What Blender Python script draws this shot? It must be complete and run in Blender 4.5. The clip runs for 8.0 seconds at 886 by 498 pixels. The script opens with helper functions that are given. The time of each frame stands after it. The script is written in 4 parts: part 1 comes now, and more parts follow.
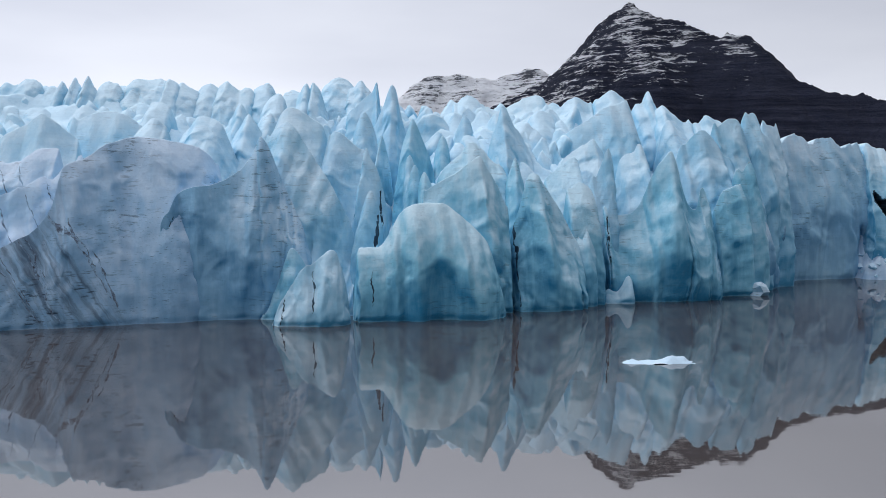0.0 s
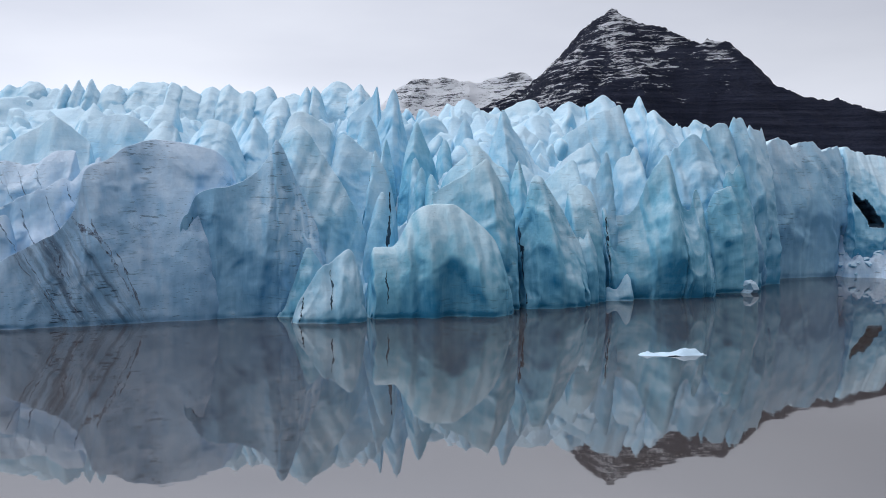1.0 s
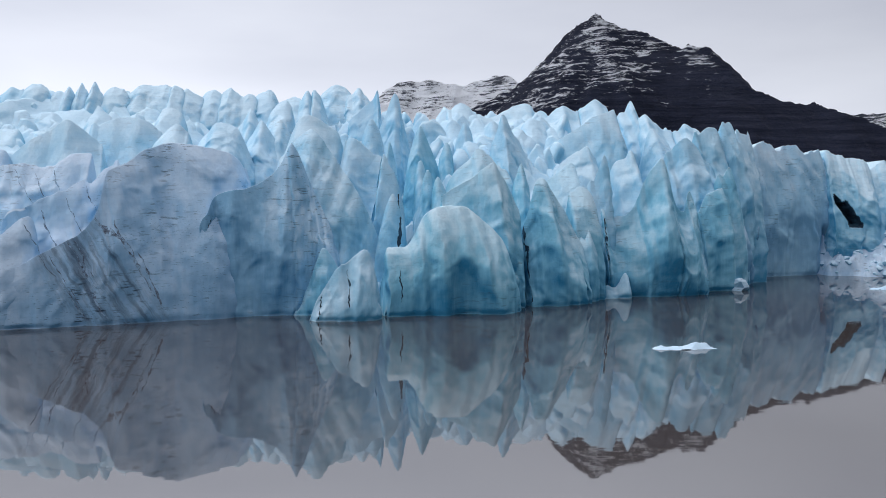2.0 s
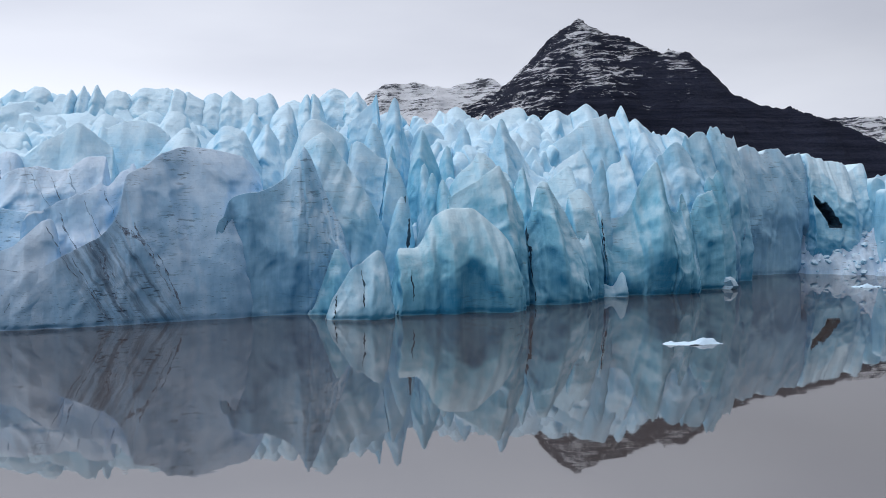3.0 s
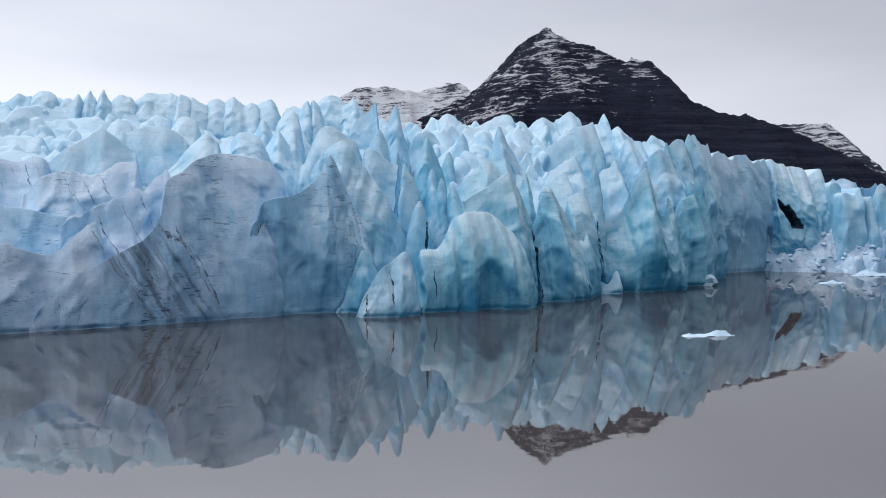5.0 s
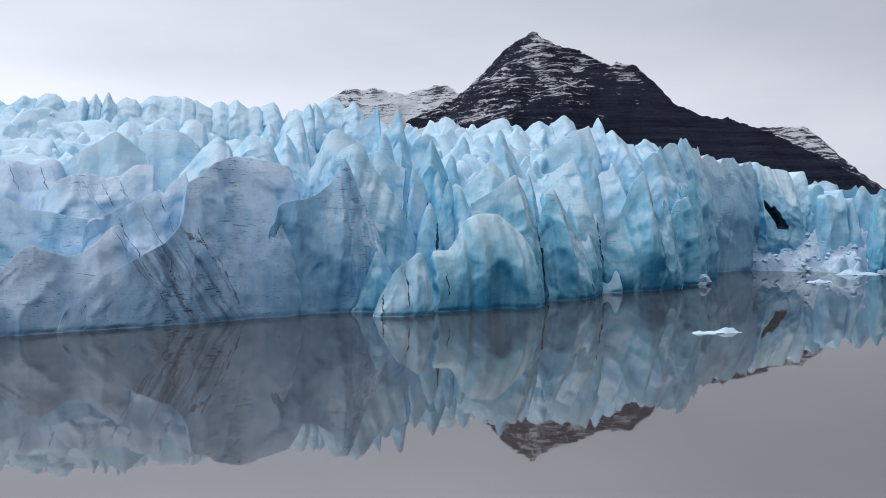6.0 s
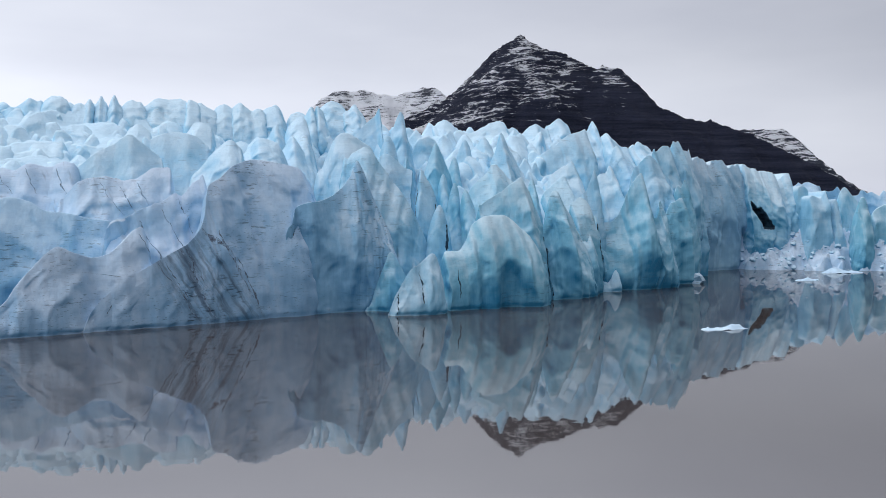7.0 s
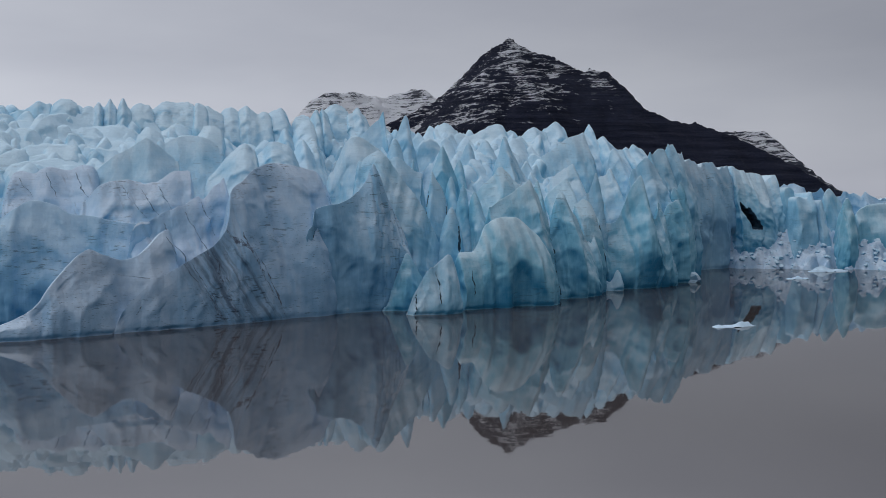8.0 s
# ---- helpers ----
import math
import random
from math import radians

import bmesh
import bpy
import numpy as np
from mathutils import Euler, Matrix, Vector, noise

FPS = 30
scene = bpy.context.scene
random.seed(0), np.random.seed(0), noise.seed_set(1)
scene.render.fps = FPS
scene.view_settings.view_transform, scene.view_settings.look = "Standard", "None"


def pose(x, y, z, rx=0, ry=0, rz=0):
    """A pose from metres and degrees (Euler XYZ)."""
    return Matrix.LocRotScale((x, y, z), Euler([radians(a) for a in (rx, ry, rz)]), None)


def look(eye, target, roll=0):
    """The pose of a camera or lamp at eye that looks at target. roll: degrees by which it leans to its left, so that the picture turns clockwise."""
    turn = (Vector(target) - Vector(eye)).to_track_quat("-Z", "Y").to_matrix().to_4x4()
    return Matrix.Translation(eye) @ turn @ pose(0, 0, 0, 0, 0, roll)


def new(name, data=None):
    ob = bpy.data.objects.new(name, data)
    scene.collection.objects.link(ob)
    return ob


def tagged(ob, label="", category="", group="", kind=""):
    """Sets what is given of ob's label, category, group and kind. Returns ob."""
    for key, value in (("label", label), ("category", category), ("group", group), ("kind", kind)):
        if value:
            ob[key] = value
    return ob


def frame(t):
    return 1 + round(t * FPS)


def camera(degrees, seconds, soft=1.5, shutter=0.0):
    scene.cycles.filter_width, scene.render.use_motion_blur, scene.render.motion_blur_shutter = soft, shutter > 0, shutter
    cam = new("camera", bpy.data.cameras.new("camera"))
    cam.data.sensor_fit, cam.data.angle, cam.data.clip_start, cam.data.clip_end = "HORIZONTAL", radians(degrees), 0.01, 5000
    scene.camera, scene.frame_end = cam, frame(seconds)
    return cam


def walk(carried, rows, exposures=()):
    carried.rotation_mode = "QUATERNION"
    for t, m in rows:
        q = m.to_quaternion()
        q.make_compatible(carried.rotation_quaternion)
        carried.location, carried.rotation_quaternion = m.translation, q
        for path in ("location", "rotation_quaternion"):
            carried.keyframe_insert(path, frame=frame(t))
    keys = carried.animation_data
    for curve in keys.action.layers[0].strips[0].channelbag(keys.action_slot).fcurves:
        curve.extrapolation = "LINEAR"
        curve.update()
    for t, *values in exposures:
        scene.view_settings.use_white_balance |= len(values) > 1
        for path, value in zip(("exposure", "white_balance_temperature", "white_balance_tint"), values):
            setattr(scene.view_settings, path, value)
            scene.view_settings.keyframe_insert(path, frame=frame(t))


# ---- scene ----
cam = camera(52.210, 8.0, soft=0.9)
PATH = [
    (0.0, look((0.001, -0.000, 23.945), (-0.016, 199.647, 12.069), -0.313)),
    (0.5, look((-4.396, -3.627, 23.891), (-0.752, 195.997, 12.186), -0.298)),
    (1.0, look((-8.844, -6.612, 24.101), (-1.625, 192.914, 12.384), -0.285)),
    (1.5, look((-13.561, -9.821, 24.334), (-2.668, 189.536, 12.580), -0.266)),
    (3.0, look((-28.010, -18.574, 25.295), (-5.981, 179.850, 13.359), -0.253)),
    (3.5, look((-33.336, -21.504, 25.821), (-7.237, 176.411, 13.635), -0.212)),
    (4.0, look((-38.493, -23.885, 26.193), (-8.653, 173.494, 13.898), -0.214)),
    (4.5, look((-44.062, -26.467, 26.509), (-10.413, 170.295, 14.171), -0.190)),
    (6.0, look((-61.165, -32.296, 27.682), (-16.589, 162.267, 15.098), -0.101)),
    (6.5, look((-67.007, -34.143, 27.868), (-18.876, 159.575, 15.360), -0.121)),
    (7.0, look((-72.582, -35.574, 28.254), (-21.146, 157.285, 15.614), -0.124)),
    (7.5, look((-78.793, -37.028, 28.676), (-23.866, 154.861, 15.964), -0.131)),
    (8.0, look((-85.310, -38.257, 29.261), (-26.923, 152.592, 16.320), -0.147)),
]
walk(cam, PATH, [(0.0, -0.12), (7.4, -0.12), (8.0, -0.82)])

# ---------------------------------------------------------------- world, sun
world = bpy.data.worlds.new("overcast_sky")
scene.world = world
world.use_nodes = True
wn, wl = world.node_tree.nodes, world.node_tree.links
wn.clear()
w_out = wn.new("ShaderNodeOutputWorld")
w_bg = wn.new("ShaderNodeBackground")
w_sky = wn.new("ShaderNodeTexSky")
w_sky.sky_type = "NISHITA"
w_sky.sun_disc = False
w_sky.sun_elevation = radians(60)
w_sky.sun_rotation = radians(-70)
w_dim = wn.new("ShaderNodeVectorMath")
w_dim.operation = "SCALE"
w_dim.inputs["Scale"].default_value = 0.09
w_co = wn.new("ShaderNodeTexCoord")
w_map = wn.new("ShaderNodeMapping")
w_map.inputs["Scale"].default_value = (1.2, 1.2, 4.5)
w_noise = wn.new("ShaderNodeTexNoise")
w_noise.inputs["Scale"].default_value = 1.6
w_noise.inputs["Detail"].default_value = 5.0
w_noise.inputs["Roughness"].default_value = 0.5
w_ramp = wn.new("ShaderNodeValToRGB")
w_ramp.color_ramp.elements[0].position = 0.32
w_ramp.color_ramp.elements[0].color = (0.64, 0.67, 0.78, 1)
w_ramp.color_ramp.elements[1].position = 0.68
w_ramp.color_ramp.elements[1].color = (0.80, 0.83, 0.93, 1)
w_mix = wn.new("ShaderNodeMixRGB")
w_mix.inputs["Fac"].default_value = 0.92
w_bg.inputs["Strength"].default_value = 1.0
wl.new(w_co.outputs["Generated"], w_map.inputs["Vector"])
wl.new(w_map.outputs["Vector"], w_noise.inputs["Vector"])
wl.new(w_noise.outputs["Fac"], w_ramp.inputs["Fac"])
wl.new(w_sky.outputs["Color"], w_dim.inputs[0])
wl.new(w_dim.outputs["Vector"], w_mix.inputs["Color1"])
wl.new(w_ramp.outputs["Color"], w_mix.inputs["Color2"])
# the cloud is bright along the horizon and overhead, and heavier behind the camera
w_sep = wn.new("ShaderNodeSeparateXYZ")
w_high = wn.new("ShaderNodeMath")
w_high.operation = "ABSOLUTE"
w_band = wn.new("ShaderNodeValToRGB")
w_els = w_band.color_ramp.elements
for pos, val in ((0.0, 1.0), (0.06, 0.88), (0.14, 0.73), (0.24, 0.68), (0.36, 0.95), (0.6, 1.0), (1.0, 1.7)):
    el = w_els[0] if pos == 0.0 else (w_els[len(w_els) - 1] if pos == 1.0 else w_els.new(pos))
    el.position, el.color = pos, (val, val, val, 1)
w_dot = wn.new("ShaderNodeVectorMath")
w_dot.operation = "DOT_PRODUCT"
w_dot.inputs[1].default_value = (-0.66, 0.75, 0.0)
w_glow = wn.new("ShaderNodeMapRange")
w_glow.inputs["From Min"].default_value, w_glow.inputs["From Max"].default_value = -1.0, 1.0
w_glow.inputs["To Min"].default_value, w_glow.inputs["To Max"].default_value = 0.32, 1.72
w_times = wn.new("ShaderNodeMath")
w_times.operation = "MULTIPLY"
w_gain = wn.new("ShaderNodeVectorMath")
w_gain.operation = "SCALE"
wl.new(w_co.outputs["Generated"], w_sep.inputs[0])
wl.new(w_sep.outputs["Z"], w_high.inputs[0])
wl.new(w_high.outputs[0], w_band.inputs["Fac"])
wl.new(w_co.outputs["Generated"], w_dot.inputs[0])
wl.new(w_dot.outputs["Value"], w_glow.inputs["Value"])
wl.new(w_band.outputs["Color"], w_times.inputs[0])
wl.new(w_glow.outputs["Result"], w_times.inputs[1])
wl.new(w_mix.outputs["Color"], w_gain.inputs[0])
wl.new(w_times.outputs[0], w_gain.inputs["Scale"])
wl.new(w_gain.outputs["Vector"], w_bg.inputs["Color"])
wl.new(w_bg.outputs["Background"], w_out.inputs["Surface"])

sun = new("sun", bpy.data.lights.new("sun", "SUN"))
sun.data.energy = 1.2
sun.data.angle = radians(40)
sun.data.color = (1.0, 0.99, 0.98)
sun.matrix_world = look((-125, 245, 230), (0, 200, 0))


# ---------------------------------------------------------------- noise
def hashed(ix, iy, iz, salt):
    h = (ix * 374761393 + iy * 668265263 + iz * 2147483647 + salt * 144665) & 0xFFFFFFFF
    h = ((h ^ (h >> 13)) * 1274126177) & 0xFFFFFFFF
    h = ((h ^ (h >> 16)) * 2246822519) & 0xFFFFFFFF
    return ((h >> 8) & 0xFFFF) / 32767.5 - 1.0


def vnoise(p, salt=0):
    """Smooth value noise in -1..1 for rows of x, y, z."""
    p = np.asarray(p, float)
    i = np.floor(p).astype(np.int64)
    f = p - i
    f = f * f * f * (f * (f * 6 - 15) + 10)
    out = 0.0
    for dx in (0, 1):
        for dy in (0, 1):
            for dz in (0, 1):
                w = (f[:, 0] if dx else 1 - f[:, 0]) * (f[:, 1] if dy else 1 - f[:, 1]) * (f[:, 2] if dz else 1 - f[:, 2])
                out = out + w * hashed(i[:, 0] + dx, i[:, 1] + dy, i[:, 2] + dz, salt)
    return out


def fbm(p, size, octaves=4, salt=0, gain=0.5):
    p = np.asarray(p, float) / size
    total, amp = 0.0, 1.0
    for o in range(octaves):
        total = total + amp * vnoise(p * 2.03 ** o + 7.3 * o, salt + o)
        amp *= gain
    return total


def ridged(p, size, octaves=3, salt=0):
    p = np.asarray(p, float) / size
    total, amp = 0.0, 1.0
    for o in range(octaves):
        total = total + amp * (1 - 2.2 * np.abs(vnoise(p * 2.1 ** o + 3.1 * o, salt + o)))
        amp *= 0.45
    return total


def scallops(p, size, salt=0, tall=1.0):
    """Hollow cups with sharp edges between them: about -1 in the middle of a cup, 0 and up on its rim."""
    p = np.asarray(p, float) / (np.array([1, 1, tall]) * size)
    i = np.floor(p).astype(np.int64)
    best = np.full(len(p), 9.0)
    for dx in (-1, 0, 1):
        for dy in (-1, 0, 1):
            for dz in (-1, 0, 1):
                c = i + (dx, dy, dz)
                d = 0.0
                for a in range(3):
                    d = d + (c[:, a] + 0.5 + 0.42 * hashed(c[:, 0], c[:, 1], c[:, 2], salt + 31 * a) - p[:, a]) ** 2
                best = np.minimum(best, d)
    return np.minimum(best / 0.55, 1.3) - 1.0


def facets(a, b, salt=0):
    """Flat triangular facets with sharp creases between them, in -1..1."""
    i, j = np.floor(a).astype(np.int64), np.floor(b).astype(np.int64)
    fa, fb = a - i, b - j
    zero = np.zeros_like(i)
    h00, h10, h01, h11 = (hashed(i + u, j + v, zero, salt) for u, v in ((0, 0), (1, 0), (0, 1), (1, 1)))
    return np.where(fa > fb, h00 + fa * (h10 - h00) + fb * (h11 - h10), h00 + fb * (h01 - h00) + fa * (h11 - h01))


# ---------------------------------------------------------------- materials
def node_material(name):
    mat = bpy.data.materials.new(name)
    mat.use_nodes = True
    nt = mat.node_tree
    return mat, nt, nt.nodes["Principled BSDF"]


def add_noise(nt, vec, scale, detail=4.0, rough=0.5):
    n = nt.nodes.new("ShaderNodeTexNoise")
    n.inputs["Scale"].default_value = scale
    n.inputs["Detail"].default_value = detail
    n.inputs["Roughness"].default_value = rough
    nt.links.new(vec, n.inputs["Vector"])
    return n.outputs["Fac"]


def add_ramp(nt, fac, stops):
    r = nt.nodes.new("ShaderNodeValToRGB")
    els = r.color_ramp.elements
    while len(els) < len(stops):
        els.new(0.5)
    for e, (pos, col) in zip(els, stops):
        e.position = pos
        e.color = (*col, 1) if len(col) == 3 else col
    nt.links.new(fac, r.inputs["Fac"])
    return r.outputs["Color"]


def add_math(nt, op, a, b):
    m = nt.nodes.new("ShaderNodeMath")
    m.operation = op
    for k, v in ((0, a), (1, b)):
        if isinstance(v, (int, float)):
            m.inputs[k].default_value = v
        else:
            nt.links.new(v, m.inputs[k])
    return m.outputs[0]


def add_mix(nt, fac, a, b, kind="MIX"):
    m = nt.nodes.new("ShaderNodeMixRGB")
    m.blend_type = kind
    for k, v in (("Fac", fac), ("Color1", a), ("Color2", b)):
        if isinstance(v, (int, float)):
            m.inputs[k].default_value = v
        elif isinstance(v, tuple):
            m.inputs[k].default_value = (*v, 1)
        else:
            nt.links.new(v, m.inputs[k])
    return m.outputs[0]


def add_mapping(nt, vec, scale, rot=(0, 0, 0)):
    m = nt.nodes.new("ShaderNodeMapping")
    m.inputs["Scale"].default_value = scale
    m.inputs["Rotation"].default_value = [radians(a) for a in rot]
    nt.links.new(vec, m.inputs["Vector"])
    return m.outputs["Vector"]


GREY = [(0.0, (0, 0, 0)), (1.0, (1, 1, 1))]


def ice_material(name, white, mid, deep, dirt, streaks=0.0, slant=0.0):
    """Glacier ice: bleached crust on what faces the sky, bluer ice on steep faces with painted shade added, thin dirt
    layers.
    """
    mat, nt, bsdf = node_material(name)
    geo = nt.nodes.new("ShaderNodeNewGeometry")
    pos = geo.outputs["Position"]
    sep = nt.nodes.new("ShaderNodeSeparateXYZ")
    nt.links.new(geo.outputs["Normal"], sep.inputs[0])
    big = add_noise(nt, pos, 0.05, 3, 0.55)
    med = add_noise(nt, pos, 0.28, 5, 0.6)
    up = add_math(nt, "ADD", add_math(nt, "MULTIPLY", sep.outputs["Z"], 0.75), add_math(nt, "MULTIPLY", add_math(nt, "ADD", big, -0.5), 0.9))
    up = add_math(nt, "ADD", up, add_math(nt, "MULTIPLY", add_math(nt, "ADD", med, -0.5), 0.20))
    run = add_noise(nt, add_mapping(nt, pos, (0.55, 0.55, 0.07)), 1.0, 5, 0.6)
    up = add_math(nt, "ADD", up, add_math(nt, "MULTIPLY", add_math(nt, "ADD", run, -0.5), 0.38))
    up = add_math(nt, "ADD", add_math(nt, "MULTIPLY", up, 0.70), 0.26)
    # besides the crust, the steep end is darkened to paint in top-lit contrast
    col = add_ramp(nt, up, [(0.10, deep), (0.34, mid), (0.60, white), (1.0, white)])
    # faint layering
    lay = add_noise(nt, add_mapping(nt, pos, (0.05, 0.05, 0.9), (4, 3, 0)), 1.0, 6, 0.65)
    col = add_mix(nt, add_ramp(nt, lay, [(0.45, (0, 0, 0)), (0.75, (0.16, 0.16, 0.16))]), col, tuple(0.62 * c for c in mid))
    mottle = add_noise(nt, add_mapping(nt, pos, (1, 1, 1.6)), 0.9, 7, 0.7)
    col = add_mix(nt, add_ramp(nt, mottle, [(0.48, (0, 0, 0)), (0.70, (0.16, 0.16, 0.16))]), col, tuple(0.75 * c for c in mid))
    # dirt specks strung along the layers
    speck = add_noise(nt, add_mapping(nt, pos, (0.36, 0.36, 2.1), (5, -4, 0)), 1.0, 5, 0.6)
    where = add_noise(nt, pos, 0.045, 2, 0.5)
    m = add_math(nt, "MULTIPLY", add_ramp(nt, speck, [(0.575, (0, 0, 0)), (0.66, (1, 1, 1))]), add_ramp(nt, where, [(0.51, (0, 0, 0)), (0.62, (1, 1, 1))]))
    col = add_mix(nt, add_math(nt, "MULTIPLY", m, dirt), col, (0.035, 0.065, 0.10))
    dash = add_noise(nt, add_mapping(nt, pos, (0.8, 0.8, 5.5), (3, -5, 0)), 1.0, 4, 0.6)
    m = add_math(nt, "MULTIPLY", add_ramp(nt, dash, [(0.60, (0, 0, 0)), (0.68, (1, 1, 1))]), add_ramp(nt, add_noise(nt, pos, 0.09, 3, 0.6), [(0.46, (0, 0, 0)), (0.60, (1, 1, 1))]))
    col = add_mix(nt, add_math(nt, "MULTIPLY", m, 0.8 * dirt), col, (0.05, 0.10, 0.16))
    if slant:
        # broad slanting bands of silt through one part of the front
        sp = nt.nodes.new("ShaderNodeSeparateXYZ")
        nt.links.new(pos, sp.inputs[0])
        s_co = add_math(nt, "ADD", sp.outputs["X"], add_math(nt, "MULTIPLY", sp.outputs["Z"], 0.56))
        s_co = add_math(nt, "ADD", s_co, add_math(nt, "MULTIPLY", add_math(nt, "ADD", med, -0.5), 2.2))
        comb = nt.nodes.new("ShaderNodeCombineXYZ")
        nt.links.new(add_math(nt, "MULTIPLY", s_co, 0.55), comb.inputs["X"])
        nt.links.new(add_math(nt, "MULTIPLY", sp.outputs["Z"], 0.05), comb.inputs["Z"])
        band = add_noise(nt, comb.outputs[0], 1.0, 5, 0.65)
        span = add_math(nt, "SUBTRACT", 1.0, add_math(nt, "MULTIPLY", add_math(nt, "ABSOLUTE", add_math(nt, "ADD", s_co, 67.0), 0.0), 0.1))
        high = add_math(nt, "SUBTRACT", 1.0, add_math(nt, "MULTIPLY", add_math(nt, "ABSOLUTE", add_math(nt, "ADD", sp.outputs["Z"], -9.0), 0.0), 0.075))
        s = add_math(nt, "MULTIPLY", add_ramp(nt, band, [(0.44, (0, 0, 0)), (0.62, (1, 1, 1))]), add_math(nt, "MULTIPLY", add_ramp(nt, span, [(0.0, (0, 0, 0)), (0.45, (1, 1, 1))]), add_ramp(nt, high, [(0.0, (0, 0, 0)), (0.5, (1, 1, 1))])))
        col = add_mix(nt, add_math(nt, "MULTIPLY", s, slant), col, (0.04, 0.055, 0.09))
    if streaks:
        band = add_noise(nt, add_mapping(nt, add_mapping(nt, pos, (1, 1, 1), (0, 22, 0)), (0.42, 0.12, 0.020)), 1.0, 4, 0.6)
        patch = add_noise(nt, pos, 0.07, 3, 0.6)
        s = add_math(nt, "MULTIPLY", add_ramp(nt, band, [(0.57, (0, 0, 0)), (0.66, (1, 1, 1))]), add_ramp(nt, patch, [(0.43, (0, 0, 0)), (0.56, (1, 1, 1))]))
        col = add_mix(nt, add_math(nt, "MULTIPLY", s, streaks), col, (0.045, 0.055, 0.075))
    info = nt.nodes.new("ShaderNodeObjectInfo")
    tint = add_ramp(nt, info.outputs["Random"], [(0.0, (0.93, 0.97, 1.0)), (1.0, (1.0, 1.0, 1.0))])
    col = add_mix(nt, 1.0, col, tint, "MULTIPLY")
    nt.links.new(col, bsdf.inputs["Base Color"])
    bsdf.inputs["Roughness"].default_value = 0.55
    bsdf.inputs["IOR"].default_value = 1.31
    bsdf.inputs["Specular IOR Level"].default_value = 0.3
    fine = add_noise(nt, pos, 1.3, 8, 0.68)
    b1 = nt.nodes.new("ShaderNodeBump")
    b1.inputs["Strength"].default_value = 0.45
    b1.inputs["Distance"].default_value = 0.6
    nt.links.new(add_math(nt, "ADD", add_math(nt, "ADD", fine, run), add_math(nt, "MULTIPLY", lay, 0.2)), b1.inputs["Height"])
    cups = nt.nodes.new("ShaderNodeTexVoronoi")
    cups.feature = "SMOOTH_F1"
    cups.inputs["Scale"].default_value = 0.7
    cups.inputs["Smoothness"].default_value = 0.5
    cups.inputs["Detail"].default_value = 2.0
    nt.links.new(add_mapping(nt, pos, (1, 1, 0.55)), cups.inputs["Vector"])
    b2 = nt.nodes.new("ShaderNodeBump")
    b2.inputs["Strength"].default_value = 0.12
    b2.inputs["Distance"].default_value = 0.8
    nt.links.new(cups.outputs["Distance"], b2.inputs["Height"])
    nt.links.new(b1.outputs["Normal"], b2.inputs["Normal"])
    nt.links.new(b2.outputs["Normal"], bsdf.inputs["Normal"])
    return mat


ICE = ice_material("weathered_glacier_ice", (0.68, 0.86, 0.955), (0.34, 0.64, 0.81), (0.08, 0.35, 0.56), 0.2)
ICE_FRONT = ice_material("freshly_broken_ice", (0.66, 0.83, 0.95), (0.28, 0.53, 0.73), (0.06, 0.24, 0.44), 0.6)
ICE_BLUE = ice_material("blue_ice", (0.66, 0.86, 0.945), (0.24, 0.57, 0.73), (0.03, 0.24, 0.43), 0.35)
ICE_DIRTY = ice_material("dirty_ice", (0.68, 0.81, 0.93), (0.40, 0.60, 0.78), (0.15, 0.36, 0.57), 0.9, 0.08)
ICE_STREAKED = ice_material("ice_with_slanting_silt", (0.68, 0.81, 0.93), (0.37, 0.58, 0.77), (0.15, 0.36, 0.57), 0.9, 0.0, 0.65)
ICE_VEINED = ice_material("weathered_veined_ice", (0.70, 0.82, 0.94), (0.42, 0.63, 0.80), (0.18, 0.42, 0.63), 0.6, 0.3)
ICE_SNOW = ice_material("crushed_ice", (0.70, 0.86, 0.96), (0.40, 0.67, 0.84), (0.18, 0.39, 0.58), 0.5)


def ice_shade_material():
    """Near-black blue that paints the shade inside the cave and the cracks."""
    mat, nt, bsdf = node_material("ice_with_painted_shade")
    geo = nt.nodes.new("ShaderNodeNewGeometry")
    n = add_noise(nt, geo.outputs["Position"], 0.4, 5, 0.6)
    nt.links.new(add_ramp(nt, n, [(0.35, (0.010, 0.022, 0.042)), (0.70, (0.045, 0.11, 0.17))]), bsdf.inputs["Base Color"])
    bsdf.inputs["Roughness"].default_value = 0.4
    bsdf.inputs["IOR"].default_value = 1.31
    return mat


ICE_SHADE = ice_shade_material()


def dirt_material():
    mat, nt, bsdf = node_material("frozen_grit")
    geo = nt.nodes.new("ShaderNodeNewGeometry")
    n = add_noise(nt, geo.outputs["Position"], 0.9, 6, 0.7)
    nt.links.new(add_ramp(nt, n, [(0.36, (0.05, 0.06, 0.085)), (0.47, (0.14, 0.20, 0.28)), (0.58, (0.34, 0.52, 0.69))]), bsdf.inputs["Base Color"])
    bsdf.inputs["Roughness"].default_value = 0.8
    return mat


